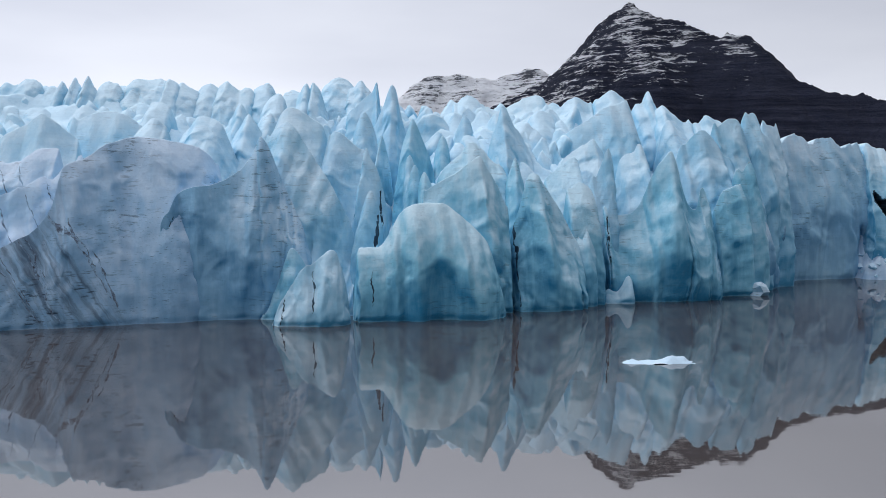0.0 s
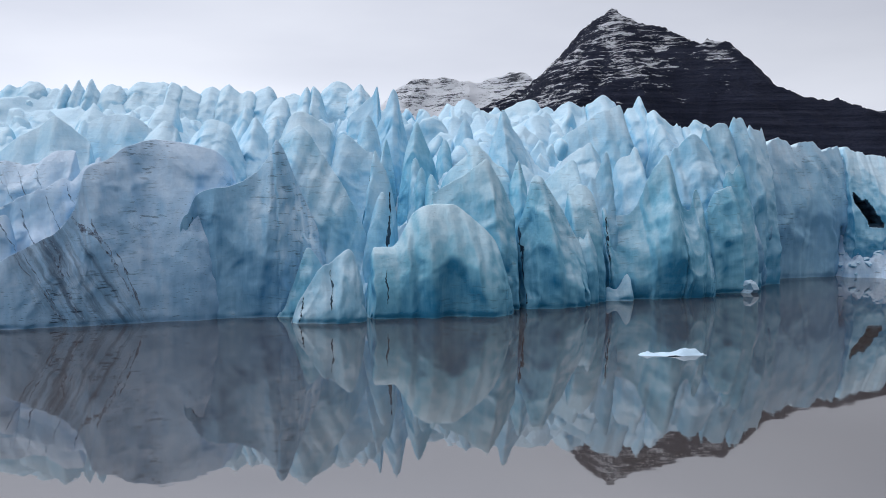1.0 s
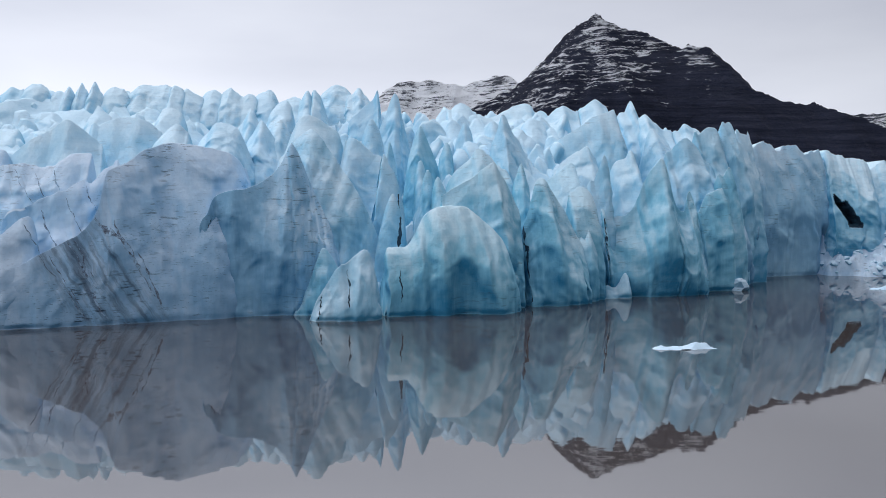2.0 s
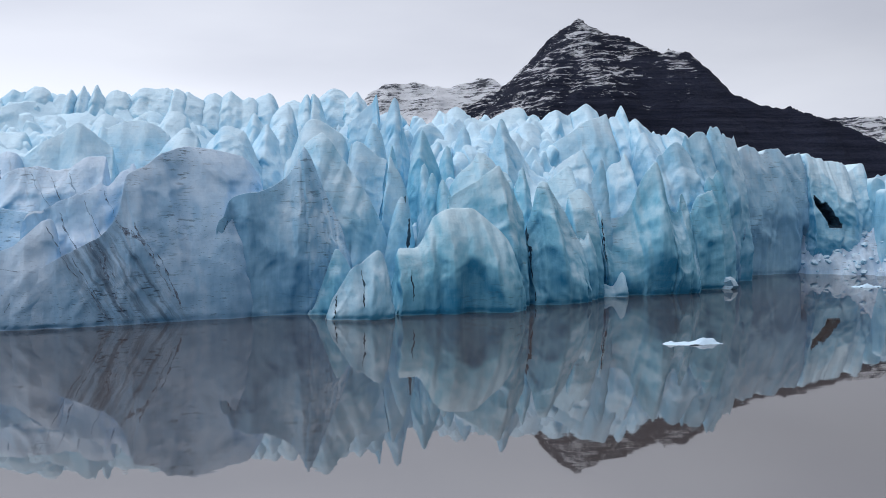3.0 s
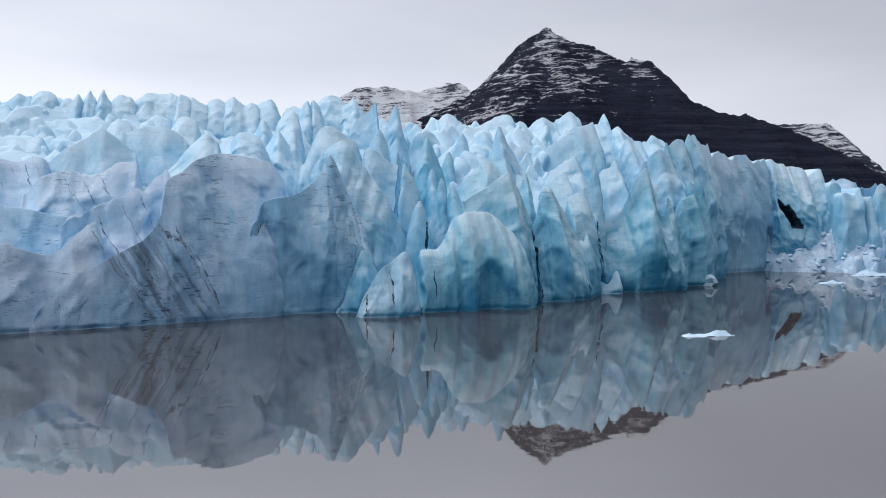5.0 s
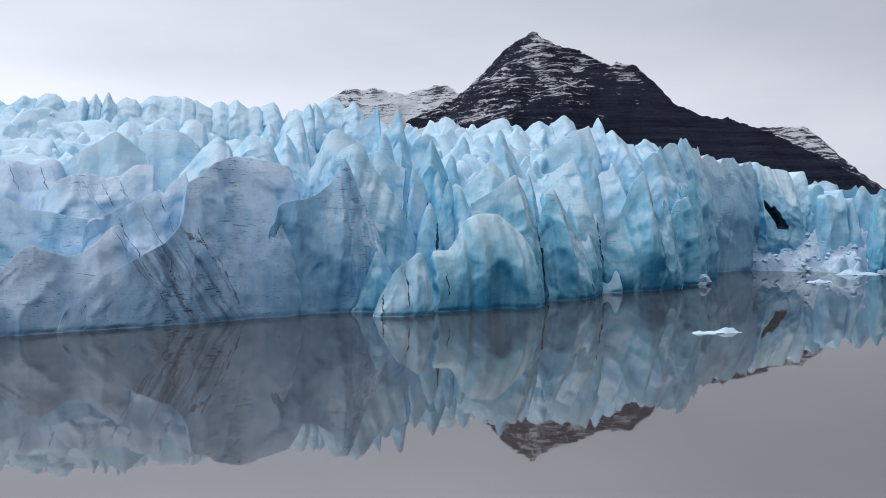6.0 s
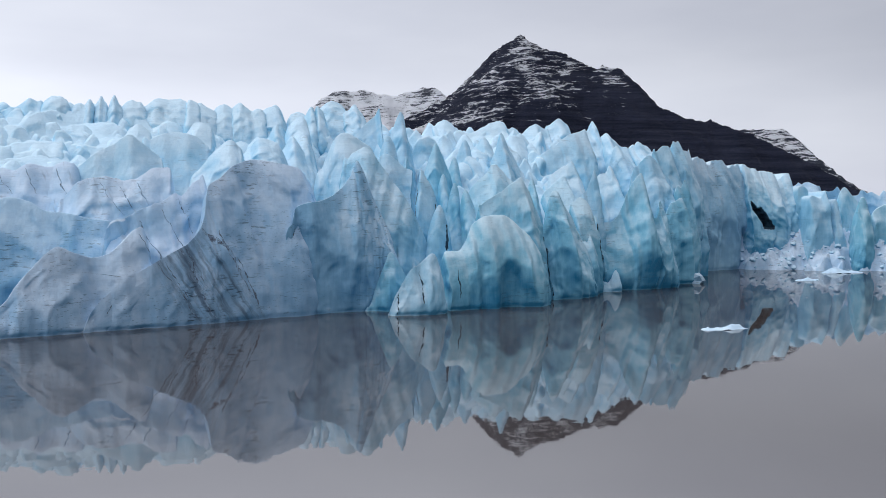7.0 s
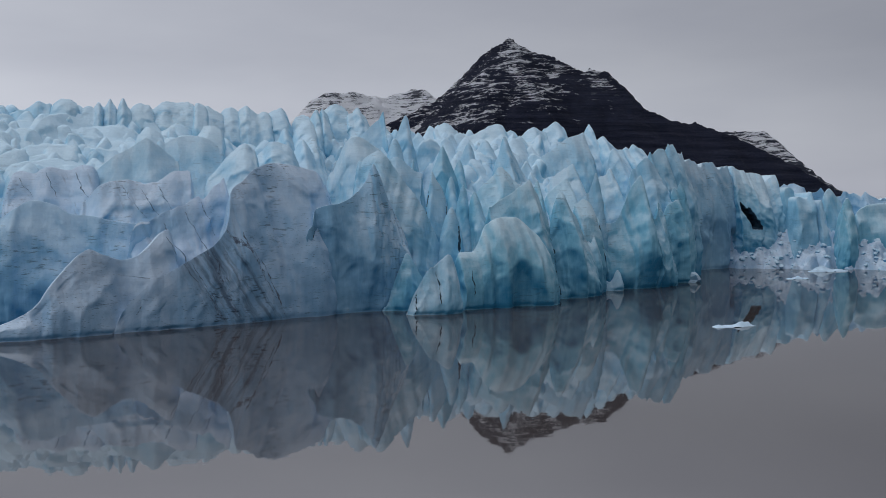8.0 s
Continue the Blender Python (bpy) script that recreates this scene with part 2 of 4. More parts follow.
def water_material():
    mat, nt, bsdf = node_material("silty_lagoon_water")
    geo = nt.nodes.new("ShaderNodeNewGeometry")
    silt = add_noise(nt, geo.outputs["Position"], 0.012, 4, 0.55)
    col = add_ramp(nt, silt, [(0.3, (0.058, 0.049, 0.046)), (0.7, (0.082, 0.070, 0.065))])
    nt.links.new(col, bsdf.inputs["Base Color"])
    bsdf.inputs["Roughness"].default_value = 0.022
    bsdf.inputs["IOR"].default_value = 3.1
    wave = add_noise(nt, add_mapping(nt, geo.outputs["Position"], (0.10, 0.22, 0.1)), 1.0, 3, 0.5)
    b = nt.nodes.new("ShaderNodeBump")
    b.inputs["Strength"].default_value = 0.05
    b.inputs["Distance"].default_value = 0.15
    nt.links.new(wave, b.inputs["Height"])
    nt.links.new(b.outputs["Normal"], bsdf.inputs["Normal"])
    return mat


def rock_material(name, rock_a, rock_b, snow_low, snow_high, z_low, z_high, amount, windward=0.0):
    """Stratified dark rock with snow that lies on the ledges, more of it higher up and to windward."""
    mat, nt, bsdf = node_material(name)
    geo = nt.nodes.new("ShaderNodeNewGeometry")
    pos = geo.outputs["Position"]
    sn = nt.nodes.new("ShaderNodeSeparateXYZ")
    nt.links.new(geo.outputs["Normal"], sn.inputs[0])
    sp = nt.nodes.new("ShaderNodeSeparateXYZ")
    nt.links.new(pos, sp.inputs[0])
    strata = add_noise(nt, add_mapping(nt, pos, (0.02, 0.02, 0.42), (3, 5, 0)), 1.0, 6, 0.7)
    grain = add_noise(nt, pos, 0.6, 7, 0.75)
    rock = add_ramp(nt, strata, [(0.35, rock_a), (0.65, rock_b)])
    rock = add_mix(nt, 0.5, rock, add_ramp(nt, grain, [(0.3, (0.5, 0.5, 0.5)), (0.7, (1.0, 1.0, 1.0))]), "MULTIPLY")
    mr = nt.nodes.new("ShaderNodeMapRange")
    mr.inputs["From Min"].default_value, mr.inputs["From Max"].default_value = z_low, z_high
    mr.inputs["To Min"].default_value, mr.inputs["To Max"].default_value = snow_low, snow_high
    lee = add_math(nt, "SUBTRACT", sp.outputs["Z"], add_math(nt, "MULTIPLY", sp.outputs["X"], windward))
    nt.links.new(lee, mr.inputs["Value"])
    bent = nt.nodes.new("ShaderNodeVectorMath")
    bent.operation = "MULTIPLY_ADD"
    wob = nt.nodes.new("ShaderNodeTexNoise")
    wob.inputs["Scale"].default_value, wob.inputs["Detail"].default_value = 0.09, 4.0
    nt.links.new(pos, wob.inputs["Vector"])
    nt.links.new(wob.outputs["Color"], bent.inputs[0])
    bent.inputs[1].default_value = (9, 9, 5)
    nt.links.new(pos, bent.inputs[2])
    ledge = add_noise(nt, add_mapping(nt, add_mapping(nt, bent.outputs[0], (1, 1, 1), (3, 5, 0)), (0.11, 0.11, 0.95)), 1.0, 7, 0.68)
    patch = add_noise(nt, pos, 0.07, 5, 0.62)
    crumbs = add_noise(nt, add_mapping(nt, bent.outputs[0], (1, 1, 1.8)), 0.5, 6, 0.72)
    s = add_math(nt, "ADD", add_math(nt, "MULTIPLY", sn.outputs["Z"], 0.30), add_math(nt, "MULTIPLY", ledge, 1.25))
    s = add_math(nt, "ADD", s, add_math(nt, "MULTIPLY", patch, 0.75))
    s = add_math(nt, "ADD", s, add_math(nt, "MULTIPLY", crumbs, 0.60))
    s = add_math(nt, "ADD", s, mr.outputs["Result"])
    snow = add_ramp(nt, s, [(0.47, (0, 0, 0)), (0.60, (1, 1, 1))])
    col = add_mix(nt, add_math(nt, "MULTIPLY", snow, amount), rock, (0.88, 0.90, 0.94))
    nt.links.new(col, bsdf.inputs["Base Color"])
    bsdf.inputs["Roughness"].default_value = 0.9
    bsdf.inputs["Specular IOR Level"].default_value = 0.15
    b = nt.nodes.new("ShaderNodeBump")
    b.inputs["Strength"].default_value = 0.9
    b.inputs["Distance"].default_value = 2.6
    nt.links.new(add_math(nt, "ADD", strata, grain), b.inputs["Height"])
    nt.links.new(b.outputs["Normal"], bsdf.inputs["Normal"])
    return mat


WATER = water_material()
DIRT = dirt_material()
ROCK = rock_material("dark_basalt_with_snow", (0.010, 0.013, 0.030), (0.034, 0.040, 0.070), -1.45, -1.08, 20, 46, 0.8, 0.31)
# the far mountain's rock is lightened: distance haze put into its colour
ROCK_SNOWY_HAZED = rock_material("snowy_rock_with_painted_haze", (0.06, 0.068, 0.09), (0.14, 0.15, 0.18), -0.82, -0.98, 60, 84, 1.0)
ROCK_SHOULDER = rock_material("rock_under_fresh_snow", (0.02, 0.026, 0.045), (0.07, 0.08, 0.11), -1.12, -0.92, 40, 60, 0.95)


# ---------------------------------------------------------------- mesh helpers
def mesh_object(name, verts, faces, mat, parent=None, label=""):
    me = bpy.data.meshes.new(name)
    me.from_pydata([tuple(v) for v in verts], [], faces)
    me.polygons.foreach_set("use_smooth", [True] * len(me.polygons))
    me.materials.append(mat)
    me.update()
    ob = new(name, me)
    if parent:
        ob.parent = parent
    if label:
        tagged(ob, label)
    return ob


def grid_faces(rows, cols):
    i = np.arange(rows - 1)[:, None] * cols + np.arange(cols - 1)[None, :]
    return np.stack([i, i + 1, i + cols + 1, i + cols], -1).reshape(-1, 4).tolist()


def serac(tip, left, right, front, back, kl=0.8, kr=0.8, kf=0.5, kb=0.8, foot=-3.0, turn=0.0, lean=(0, 0), rough=1.0,
          flute=0.6, planes=6, edge=7.0, ring=64, levels=44, mat=None, label="", name="ice_serac", group="seracs of the glacier",
          niche=None, slot=None, salt=None):
    """A pinnacle or block of ice, cut by a few steep planes: its tip, its reach to four sides at the foot, and how each side
    closes towards the tip (0.1 a wall, 0.5 a dome, 1 a cone, over 1 a spire)."""
    x, y, z = tip
    salt = int(abs(x * 13.7 + y * 7.1 + z * 3.3) * 10) % 9973 if salt is None else salt
    rng = random.Random(salt)
    th = np.linspace(0, 2 * math.pi, ring, endpoint=False)
    u = np.linspace(0, 1, levels + 1)[:-1]
    u = 1 - (1 - u) ** 1.3
    uu, tt = np.meshgrid(u, th, indexing="ij")
    down = 1 - uu
    inv = np.zeros_like(uu)
    first = rng.uniform(0, 2 * math.pi)
    for i in range(planes):
        phi = first + (i + rng.uniform(-0.3, 0.3)) * 2 * math.pi / planes
        c, s = math.cos(phi), math.sin(phi)
        ex, kx = (right, kr) if c > 0 else (left, kl)
        ey, ky = (back, kb) if s > 0 else (front, kf)
        reach = math.hypot(ex * c, ey * s) * rng.uniform(0.80, 1.0)
        k = kx * c * c + ky * s * s
        bench = 1 + 0.10 * vnoise(np.stack([uu.ravel() * 3.5, np.full(uu.size, i * 5.3), np.full(uu.size, salt * 0.31)], -1), 3).reshape(uu.shape)
        inv += (np.clip(np.cos(tt - phi), 0, 1) / (reach * down ** k * bench + 1e-3)) ** edge
    r = inv ** (-1 / edge)
    lx, ly = r * np.cos(tt), r * np.sin(tt)
    px, py = lx - lean[0] * down, ly - lean[1] * down
    zz = foot + (z - foot) * uu
    ct, st = math.cos(radians(turn)), math.sin(radians(turn))
    gx, gy = x + px * ct - py * st, y + px * st + py * ct
    p = np.stack([gx, gy, zz], -1).reshape(-1, 3)
    nx, ny = (np.cos(tt) * ct - np.sin(tt) * st).ravel(), (np.cos(tt) * st + np.sin(tt) * ct).ravel()
    size = min(left + right, front + back, 26.0)
    hold = np.clip(r.ravel() / (0.30 * size + 0.5), 0.06, 1.0)
    q = p + salt * 0.37
    amt = rough * hold * (0.035 * size * ridged(q * (1, 1, 0.45), max(5.0, 0.5 * size), 3, 11)
                          + 0.022 * size * fbm(q * (1, 1, 0.5), 0.2 * size + 1.5, 3, 23)
                          + 0.20 * fbm(q * (1, 1, 0.7), 2.2, 3, 41))
    fl = np.stack([np.cos(tt).ravel() * 5.0, np.sin(tt).ravel() * 5.0, zz.ravel() / 30.0 + salt], -1)
    amt = amt - flute * hold * (0.05 * size * np.abs(vnoise(fl * 1.5, 5)) + 0.02 * size * np.abs(vnoise(fl * 3.7, 6)))
    p[:, 0] += amt * nx
    p[:, 1] += amt * ny
    p[:, 2] += rough * 0.03 * size * fbm(q, 0.3 * size + 2, 3, 57) * np.clip(uu.ravel() * 1.5, 0, 1) * hold
    if niche:
        cx, half, top, depth = niche
        w = np.clip(1 - ((p[:, 0] - cx) / half) ** 2, 0, 1) * np.clip((top - p[:, 2]) / (0.35 * top), 0, 1)
        p[:, 1] += np.where(ny < 0, depth * w, 0)
    if slot:
        cx, half, depth = slot
        p[:, 1] += np.where(ny < 0, depth * np.exp(-((p[:, 0] - cx) / half) ** 2), 0)
    idx = np.arange(levels * ring).reshape(levels, ring)
    nxt = np.roll(idx, -1, axis=1)
    faces = np.stack([idx[:-1], nxt[:-1], nxt[1:], idx[1:]], -1).reshape(-1, 4).tolist()
    top = len(p)
    p = np.vstack([p, [[x, y, z]]])
    faces += [(int(idx[-1, j]), int(nxt[-1, j]), top) for j in range(ring)]
    faces.append([int(v) for v in idx[0][::-1]])
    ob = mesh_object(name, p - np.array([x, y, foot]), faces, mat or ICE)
    ob.location = (x, y, foot)
    return tagged(ob, label or "pale blue weathered ice pinnacle of a glacier", "ice serac", group)


def smooth_line(kn, t):
    """A rounded line through knots, at the shares t of its length (Catmull-Rom)."""
    seg = np.r_[0, np.cumsum(np.linalg.norm(np.diff(kn[:, :3], axis=0), axis=1))]
    at = t * seg[-1]
    i = np.clip(np.searchsorted(seg, at, "right") - 1, 0, len(kn) - 2)
    u = ((at - seg[i]) / np.maximum(seg[i + 1] - seg[i], 1e-6))[:, None]
    pad = np.vstack([2 * kn[0] - kn[1], kn, 2 * kn[-1] - kn[-2]])
    p0, p1, p2, p3 = pad[i], pad[i + 1], pad[i + 2], pad[i + 3]
    m1, m2 = 0.42 * (p2 - p0), 0.42 * (p3 - p1)
    return (2 * u ** 3 - 3 * u ** 2 + 1) * p1 + (u ** 3 - 2 * u ** 2 + u) * m1 + (3 * u ** 2 - 2 * u ** 3) * p2 + (u ** 3 - u ** 2) * m2


def crag(knots, front, back, kf=0.4, kb=0.8, foot=-3.0, rough=1.0, flute=0.5, jag=0.25, along=0, down=0, behind=18, mat=None, label="", salt=None,
         spurs=(), niche=None, slots=(), name="ice_serac", group="seracs of the glacier", ribs=1.0, veins=(), cracks=(), slits=0.3, tails=True, flare=0.15, raw=False):
    """A wall or fin of ice under a crest line. knots: points of the crest, with a reach of its own to the front where it differs.
    kf, kb: how the front and the back fall (0.2 a wall with a rounded lip, 1 an even slope, over 1 hollow).
    spurs: ridges down the front as (x at the crest, x at the foot, how far they stand out, half width, and that to the left where it differs)."""
    kn = np.array([(*k[:3], k[3] if len(k) > 3 else front) for k in knots], float)
    salt = int(abs(kn[1].sum()) * 10) % 9973 if salt is None else salt
    seg_flat = float(np.hypot(*(kn[-1, :2] - kn[0, :2])))
    if tails:
        ends = []
        for e, n in ((0, 1), (-1, -2)):
            out = (kn[e, :2] - kn[n, :2]) / max(0.1, float(np.hypot(*(kn[e, :2] - kn[n, :2]))))
            drop = kn[e, 2] - foot
            if drop > 2:
                ends.append(np.r_[kn[e, :2] + out * max(0.5, flare * drop), foot + 1.0, 0.6 * kn[e, 3]])
            else:
                ends.append(None)
        kn = np.vstack([[r] for r in (ends[0],) if r is not None] + [kn] + [[r] for r in (ends[1],) if r is not None])
    tall = float(kn[:, 2].max() - foot)
    along = along or int(np.clip((seg_flat + 0.5 * tall) / 0.33, 44, 190))
    down = down or int(np.clip(tall / 0.42, 36, 84))
    t = np.linspace(0, 1, along)
    line = smooth_line(kn, t)
    q0 = line[:, :3] + salt * 0.37
    size = float(np.clip(min(line[:, 2].max() - foot, 0.8 * seg_flat + 2), 4, 24))
    line[:, 2] += jag * (0.8 * fbm(q0, 4, 2, 61) + 0.5 * fbm(q0, 1.5, 3, 62) + 0.5 * ridged(q0, 2.6, 2, 60))
    line[:, 1] += 0.05 * size * fbm(q0, 6, 3, 63)
    ax = line[-1, :2] - line[0, :2]
    ax = ax / np.linalg.norm(ax)
    nrm = np.array([ax[1], -ax[0]])
    if nrm[1] > 0:
        nrm = -nrm
    df = np.linspace(0, 1, down + 1) ** 1.3
    db = np.linspace(0, 1, behind + 1)[1:] ** 1.3
    share = np.clip((line[:, 2] - foot) / (line[:, 2].max() - foot), 0.02, 1) ** 0.5
    D = np.r_[df[::-1], db]
    side = np.r_[np.ones(len(df)), -np.ones(len(db))]
    DD, LL = np.meshgrid(D, np.arange(along))
    SS = np.meshgrid(side, np.arange(along))[0]
    zc = line[:, 2][:, None]
    bow = min(3.2, max(1.05, 1.25 / (kf + 0.1)))
    fall = 1 - np.abs(1 - np.minimum(DD, 0.86) / 0.86) ** bow
    off = np.where(SS > 0, line[:, 3][:, None] * share[:, None] * fall, -back * share[:, None] * DD ** kb)
    rng = random.Random(salt)
    length = float(np.hypot(*(line[-1, :2] - line[0, :2])))
    at = np.linspace(0, length, along)[:, None]
    Z = zc - (zc - foot) * DD
    # ridges that run down from the peaks of the crest, with hollows between them
    peaks = [i for i in range(4, along - 4) if line[i, 2] >= line[max(0, i - 7):i + 8, 2].max()]
    sway = 0.10 * size * vnoise(np.stack([at.ravel().repeat(DD.shape[1]) * 0 + salt, DD.ravel() * 2.2, at.ravel().repeat(DD.shape[1]) / (0.6 * size)], -1), 88).reshape(DD.shape)
    for i in peaks:
        out, drift, wide = ribs * rng.uniform(0.07, 0.15) * size, rng.uniform(-0.30, 0.30) * size, rng.uniform(0.14, 0.26) * size
        rise = np.clip(DD * 2.2, 0, 1) ** 0.8 * np.clip((1.15 - DD) * 2, 0, 1)
        off = off + np.where(SS > 0, 1.0, -0.6) * out * np.exp(-(np.abs(at - at[i] - drift * DD - sway) / (0.5 + wide * (0.35 + DD))) ** 1.15) * rise
    X0 = line[:, 0][:, None]
    for xa, xb, out, half, *left in spurs:
        dx = X0 - xa - (xb - xa) * DD - 0.6 * sway
        w = np.exp(-(np.abs(dx) / (np.where(dx < 0, left[0] if left else half, half) * (0.4 + 0.8 * DD))) ** 1.25)
        off = off + np.where(SS > 0, out * w * np.clip(DD * 2.4, 0, 1) ** 0.8 * np.clip((1.2 - DD) * 1.6, 0, 1), 0)
    P = np.stack([X0 + off * nrm[0], line[:, 1][:, None] + off * nrm[1], Z], -1).reshape(-1, 3)
    q = P + salt * 0.37
    hold = np.clip(DD * 6 + 0.04, 0, 1).ravel()
    q = q + 0.10 * size * np.stack([fbm(q, 0.4 * size, 2, 13), fbm(q, 0.4 * size, 2, 14), fbm(q, 0.4 * size, 2, 15)], -1)
    q = q + np.outer(q[:, 2] * rng.uniform(-0.35, 0.35), [ax[0], ax[1], 0])
    n = rough * hold * (size * (0.045 * fbm(q * (1, 1, 0.5), 0.5 * size, 2, 21) + 0.060 * (0.5 + scallops(q, 0.36 * size, 22, 2.0)) + 0.014 * (0.5 + scallops(q, 0.15 * size, 23, 1.8)))
                        + 0.08 * scallops(q, 1.5, 29, 1.5) + 0.08 * fbm(q * (1, 1, 0.8), 1.5, 4, 41, 0.6))
    n = n + flute * hold * (size / 24) * (0.45 - 1.0 * np.abs(vnoise(q * (0.13, 0.13, 0.020), 5)) - 0.55 * np.abs(vnoise(q * (0.36, 0.36, 0.045), 6)))
    for _ in range(int(slits * length / 9 + rng.random() * 0.8) if length > 15 else 0):
        a0, drift, wide, deep = rng.uniform(0.1, 0.9) * length, rng.uniform(-0.12, 0.12) * size, rng.uniform(0.2, 0.4), rng.uniform(0.6, 1.8)
        low = rng.uniform(0.1, 0.5)
        wander = at + 0.5 * vnoise(np.stack([DD.ravel() * 4, DD.ravel() * 0 + a0, DD.ravel() * 0], -1), 87).reshape(DD.shape)
        n = n - (deep * np.clip(1 - np.abs(wander - a0 - drift * DD) / (wide * (0.4 + DD)), 0, 1) * np.clip((DD - low) * 5, 0, 1)).ravel()
    P[:, 0] += SS.ravel() * n * nrm[0] + 0.25 * hold * fbm(q, 3.0, 2, 44)
    P[:, 1] += SS.ravel() * n * nrm[1]
    if foot < 0:
        lip = np.clip(1.0 - np.abs(P[:, 2] - 0.1) / 0.8, 0, 1) * (0.6 + 0.6 * vnoise(q * 0.4, 81)) * SS.ravel()
        P[:, 0] -= 0.6 * lip * nrm[0]
        P[:, 1] -= 0.6 * lip * nrm[1]
    if niche:
        cx, half, top, depth = niche[:4]
        tilt, sharp, low = niche[4:] if len(niche) > 4 else (0.0, 1.0, -9.0)
        w = np.clip(sharp * (1 - ((P[:, 0] - cx + tilt * P[:, 2]) / half) ** 2 - np.clip(P[:, 2] / top, 0, 2) ** (3 * sharp) + (0.5 * fbm(q, 1.7, 3, 71) if sharp > 1 else 0)), 0, 1)
        w = w * np.clip((P[:, 2] - low) / 1.5, 0, 1)
        P[:, 1] += np.where(SS.ravel() > 0, depth * w * w * (3 - 2 * w), 0)
        hollow = w
    for cx, half, depth, low, high in slots:
        wander = 0.5 * vnoise(np.stack([P[:, 2] * 0.35, P[:, 2] * 0 + cx, P[:, 2] * 0], -1), 89)
        w = np.exp(-((P[:, 0] - cx - wander) / half) ** 2) * np.clip((P[:, 2] - low) / 1.0, 0, 1) * np.clip((high - P[:, 2]) / 1.5, 0, 1)
        P[:, 1] += np.where(SS.ravel() > 0, depth * w, 0)
    cols = len(D)
    faces = grid_faces(along, cols)
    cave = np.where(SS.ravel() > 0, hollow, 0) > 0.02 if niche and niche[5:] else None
    faces.append(list(range(cols)))
    faces.append(list(range((along - 1) * cols, along * cols))[::-1])
    if raw:
        return P, faces
    o = np.array([line[:, 0].mean(), line[:, 1].mean(), foot])
    ob = mesh_object(name, P - o, faces, mat or ICE)
    ob.location = o
    # the cave's darkness is put into the colour of its hollow faces
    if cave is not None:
        ob.data.materials.append(ICE_SHADE)
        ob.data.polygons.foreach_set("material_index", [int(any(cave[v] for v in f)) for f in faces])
    G = P.reshape(along, cols, 3) - o
    # cracks are flat strips on the face, coloured with the shade of a gap
    for xa, za, xb, zb, wide, kind in [(*v, "dirt_band") for v in veins] + [(*v, "crack") for v in cracks]:
        m = 60
        k = np.linspace(0, 1, m)
        w = wide * (0.25 + 0.75 * np.sin(math.pi * (0.05 + 0.9 * k))) * (0.7 + 0.7 * vnoise(np.stack([k * 13, k * 0 + xa, k * 0], -1), 83))
        mid = xa + (xb - xa) * k + (0.08 if kind == "crack" else 0.35) * vnoise(np.stack([k * 5, k * 0 + xb, k * 0], -1), 84) + 0.12 * vnoise(np.stack([k * 17, k * 0 + xb, k * 0], -1), 85)
        edges = []
        for sign in (-1, 0, 1):
            fi = np.interp(mid + sign * w * 0.5, line[:, 0], np.arange(along))
            zt = np.interp(mid, line[:, 0], line[:, 2])
            dd = np.clip((zt - (za + (zb - za) * k)) / (zt - foot), 0.01, 1)
            fj = (len(df) - 1) - np.interp(dd, df, np.arange(len(df)))
            i, j = np.clip(fi.astype(int), 0, along - 2), np.clip(fj.astype(int), 0, cols - 2)
            a, b = (fi - i)[:, None], (fj - j)[:, None]
            c = (G[i, j] * (1 - a) + G[i + 1, j] * a) * (1 - b) + (G[i, j + 1] * (1 - a) + G[i + 1, j + 1] * a) * b
            c[:, :2] += nrm * (0.07 if sign == 0 else 0.01)
            edges.append(c)
        strip = np.stack(edges, 1).reshape(-1, 3)
        mesh_object(kind, strip, grid_faces(m, 3), ICE_SHADE if kind == "crack" else DIRT, ob, "dark surface strip painting the shade of a narrow crack" if kind == "crack" else "thin dark band of grit frozen in the ice")
    return tagged(ob, label or "pale blue weathered ice fin of a glacier", "ice serac", group)


# ---------------------------------------------------------------- water and the glacier's body
def build_water():
    n = 24
    e = np.sign(np.linspace(-1, 1, n)) * np.abs(np.linspace(-1, 1, n)) ** 2.5 * 3200
    X, Y = np.meshgrid(e, e)
    v = np.stack([X.ravel(), Y.ravel() + 100, np.zeros(n * n)], -1)
    ob = mesh_object("water", v, grid_faces(n, n), WATER)
    tagged(ob, "still grey-brown silty glacier lagoon mirroring the ice", "water", kind="structure")


def shore(x):
    """The y of the glacier's foot at x."""
    return np.interp(x, [-400, -140, -107, -78, -53, -30, 11, 41, 73, 84, 92, 125, 160, 220, 400],
                     [120, 168, 172, 177, 188, 190, 194, 214, 230, 246, 266, 294, 275, 250, 195])


def ice_level(x, y):
    """The height from which the pinnacles of the glacier rise."""
    d = y - shore(x)
    left = np.interp(d, [-6, -1, 5, 25, 35, 52, 70, 82, 140, 260], [-12, -4, 10, 26, 34, 41, 49, 54.5, 55, 48])
    right = np.interp(d, [-6, -1, 3, 10, 35, 80, 140, 260], [-12, -4, 16, 29, 46, 51, 50, 44])
    far = np.interp(d, [-6, 0, 4, 14, 40, 90, 260], [-12, -4, 14, 26, 31, 32, 30])
    k1 = np.clip((x + 30) / 60, 0, 1)
    k2 = np.clip((x - 76) / 16, 0, 1)
    cleft = 30 * np.exp(-((x + 11.5 - 0.05 * (y - 205)) / 1.5) ** 2) * np.clip((255 - y) / 30, 0, 1)
    return (left * (1 - k1) + right * k1) * (1 - k2) + far * k2 - np.where(d > 4, cleft, 0)


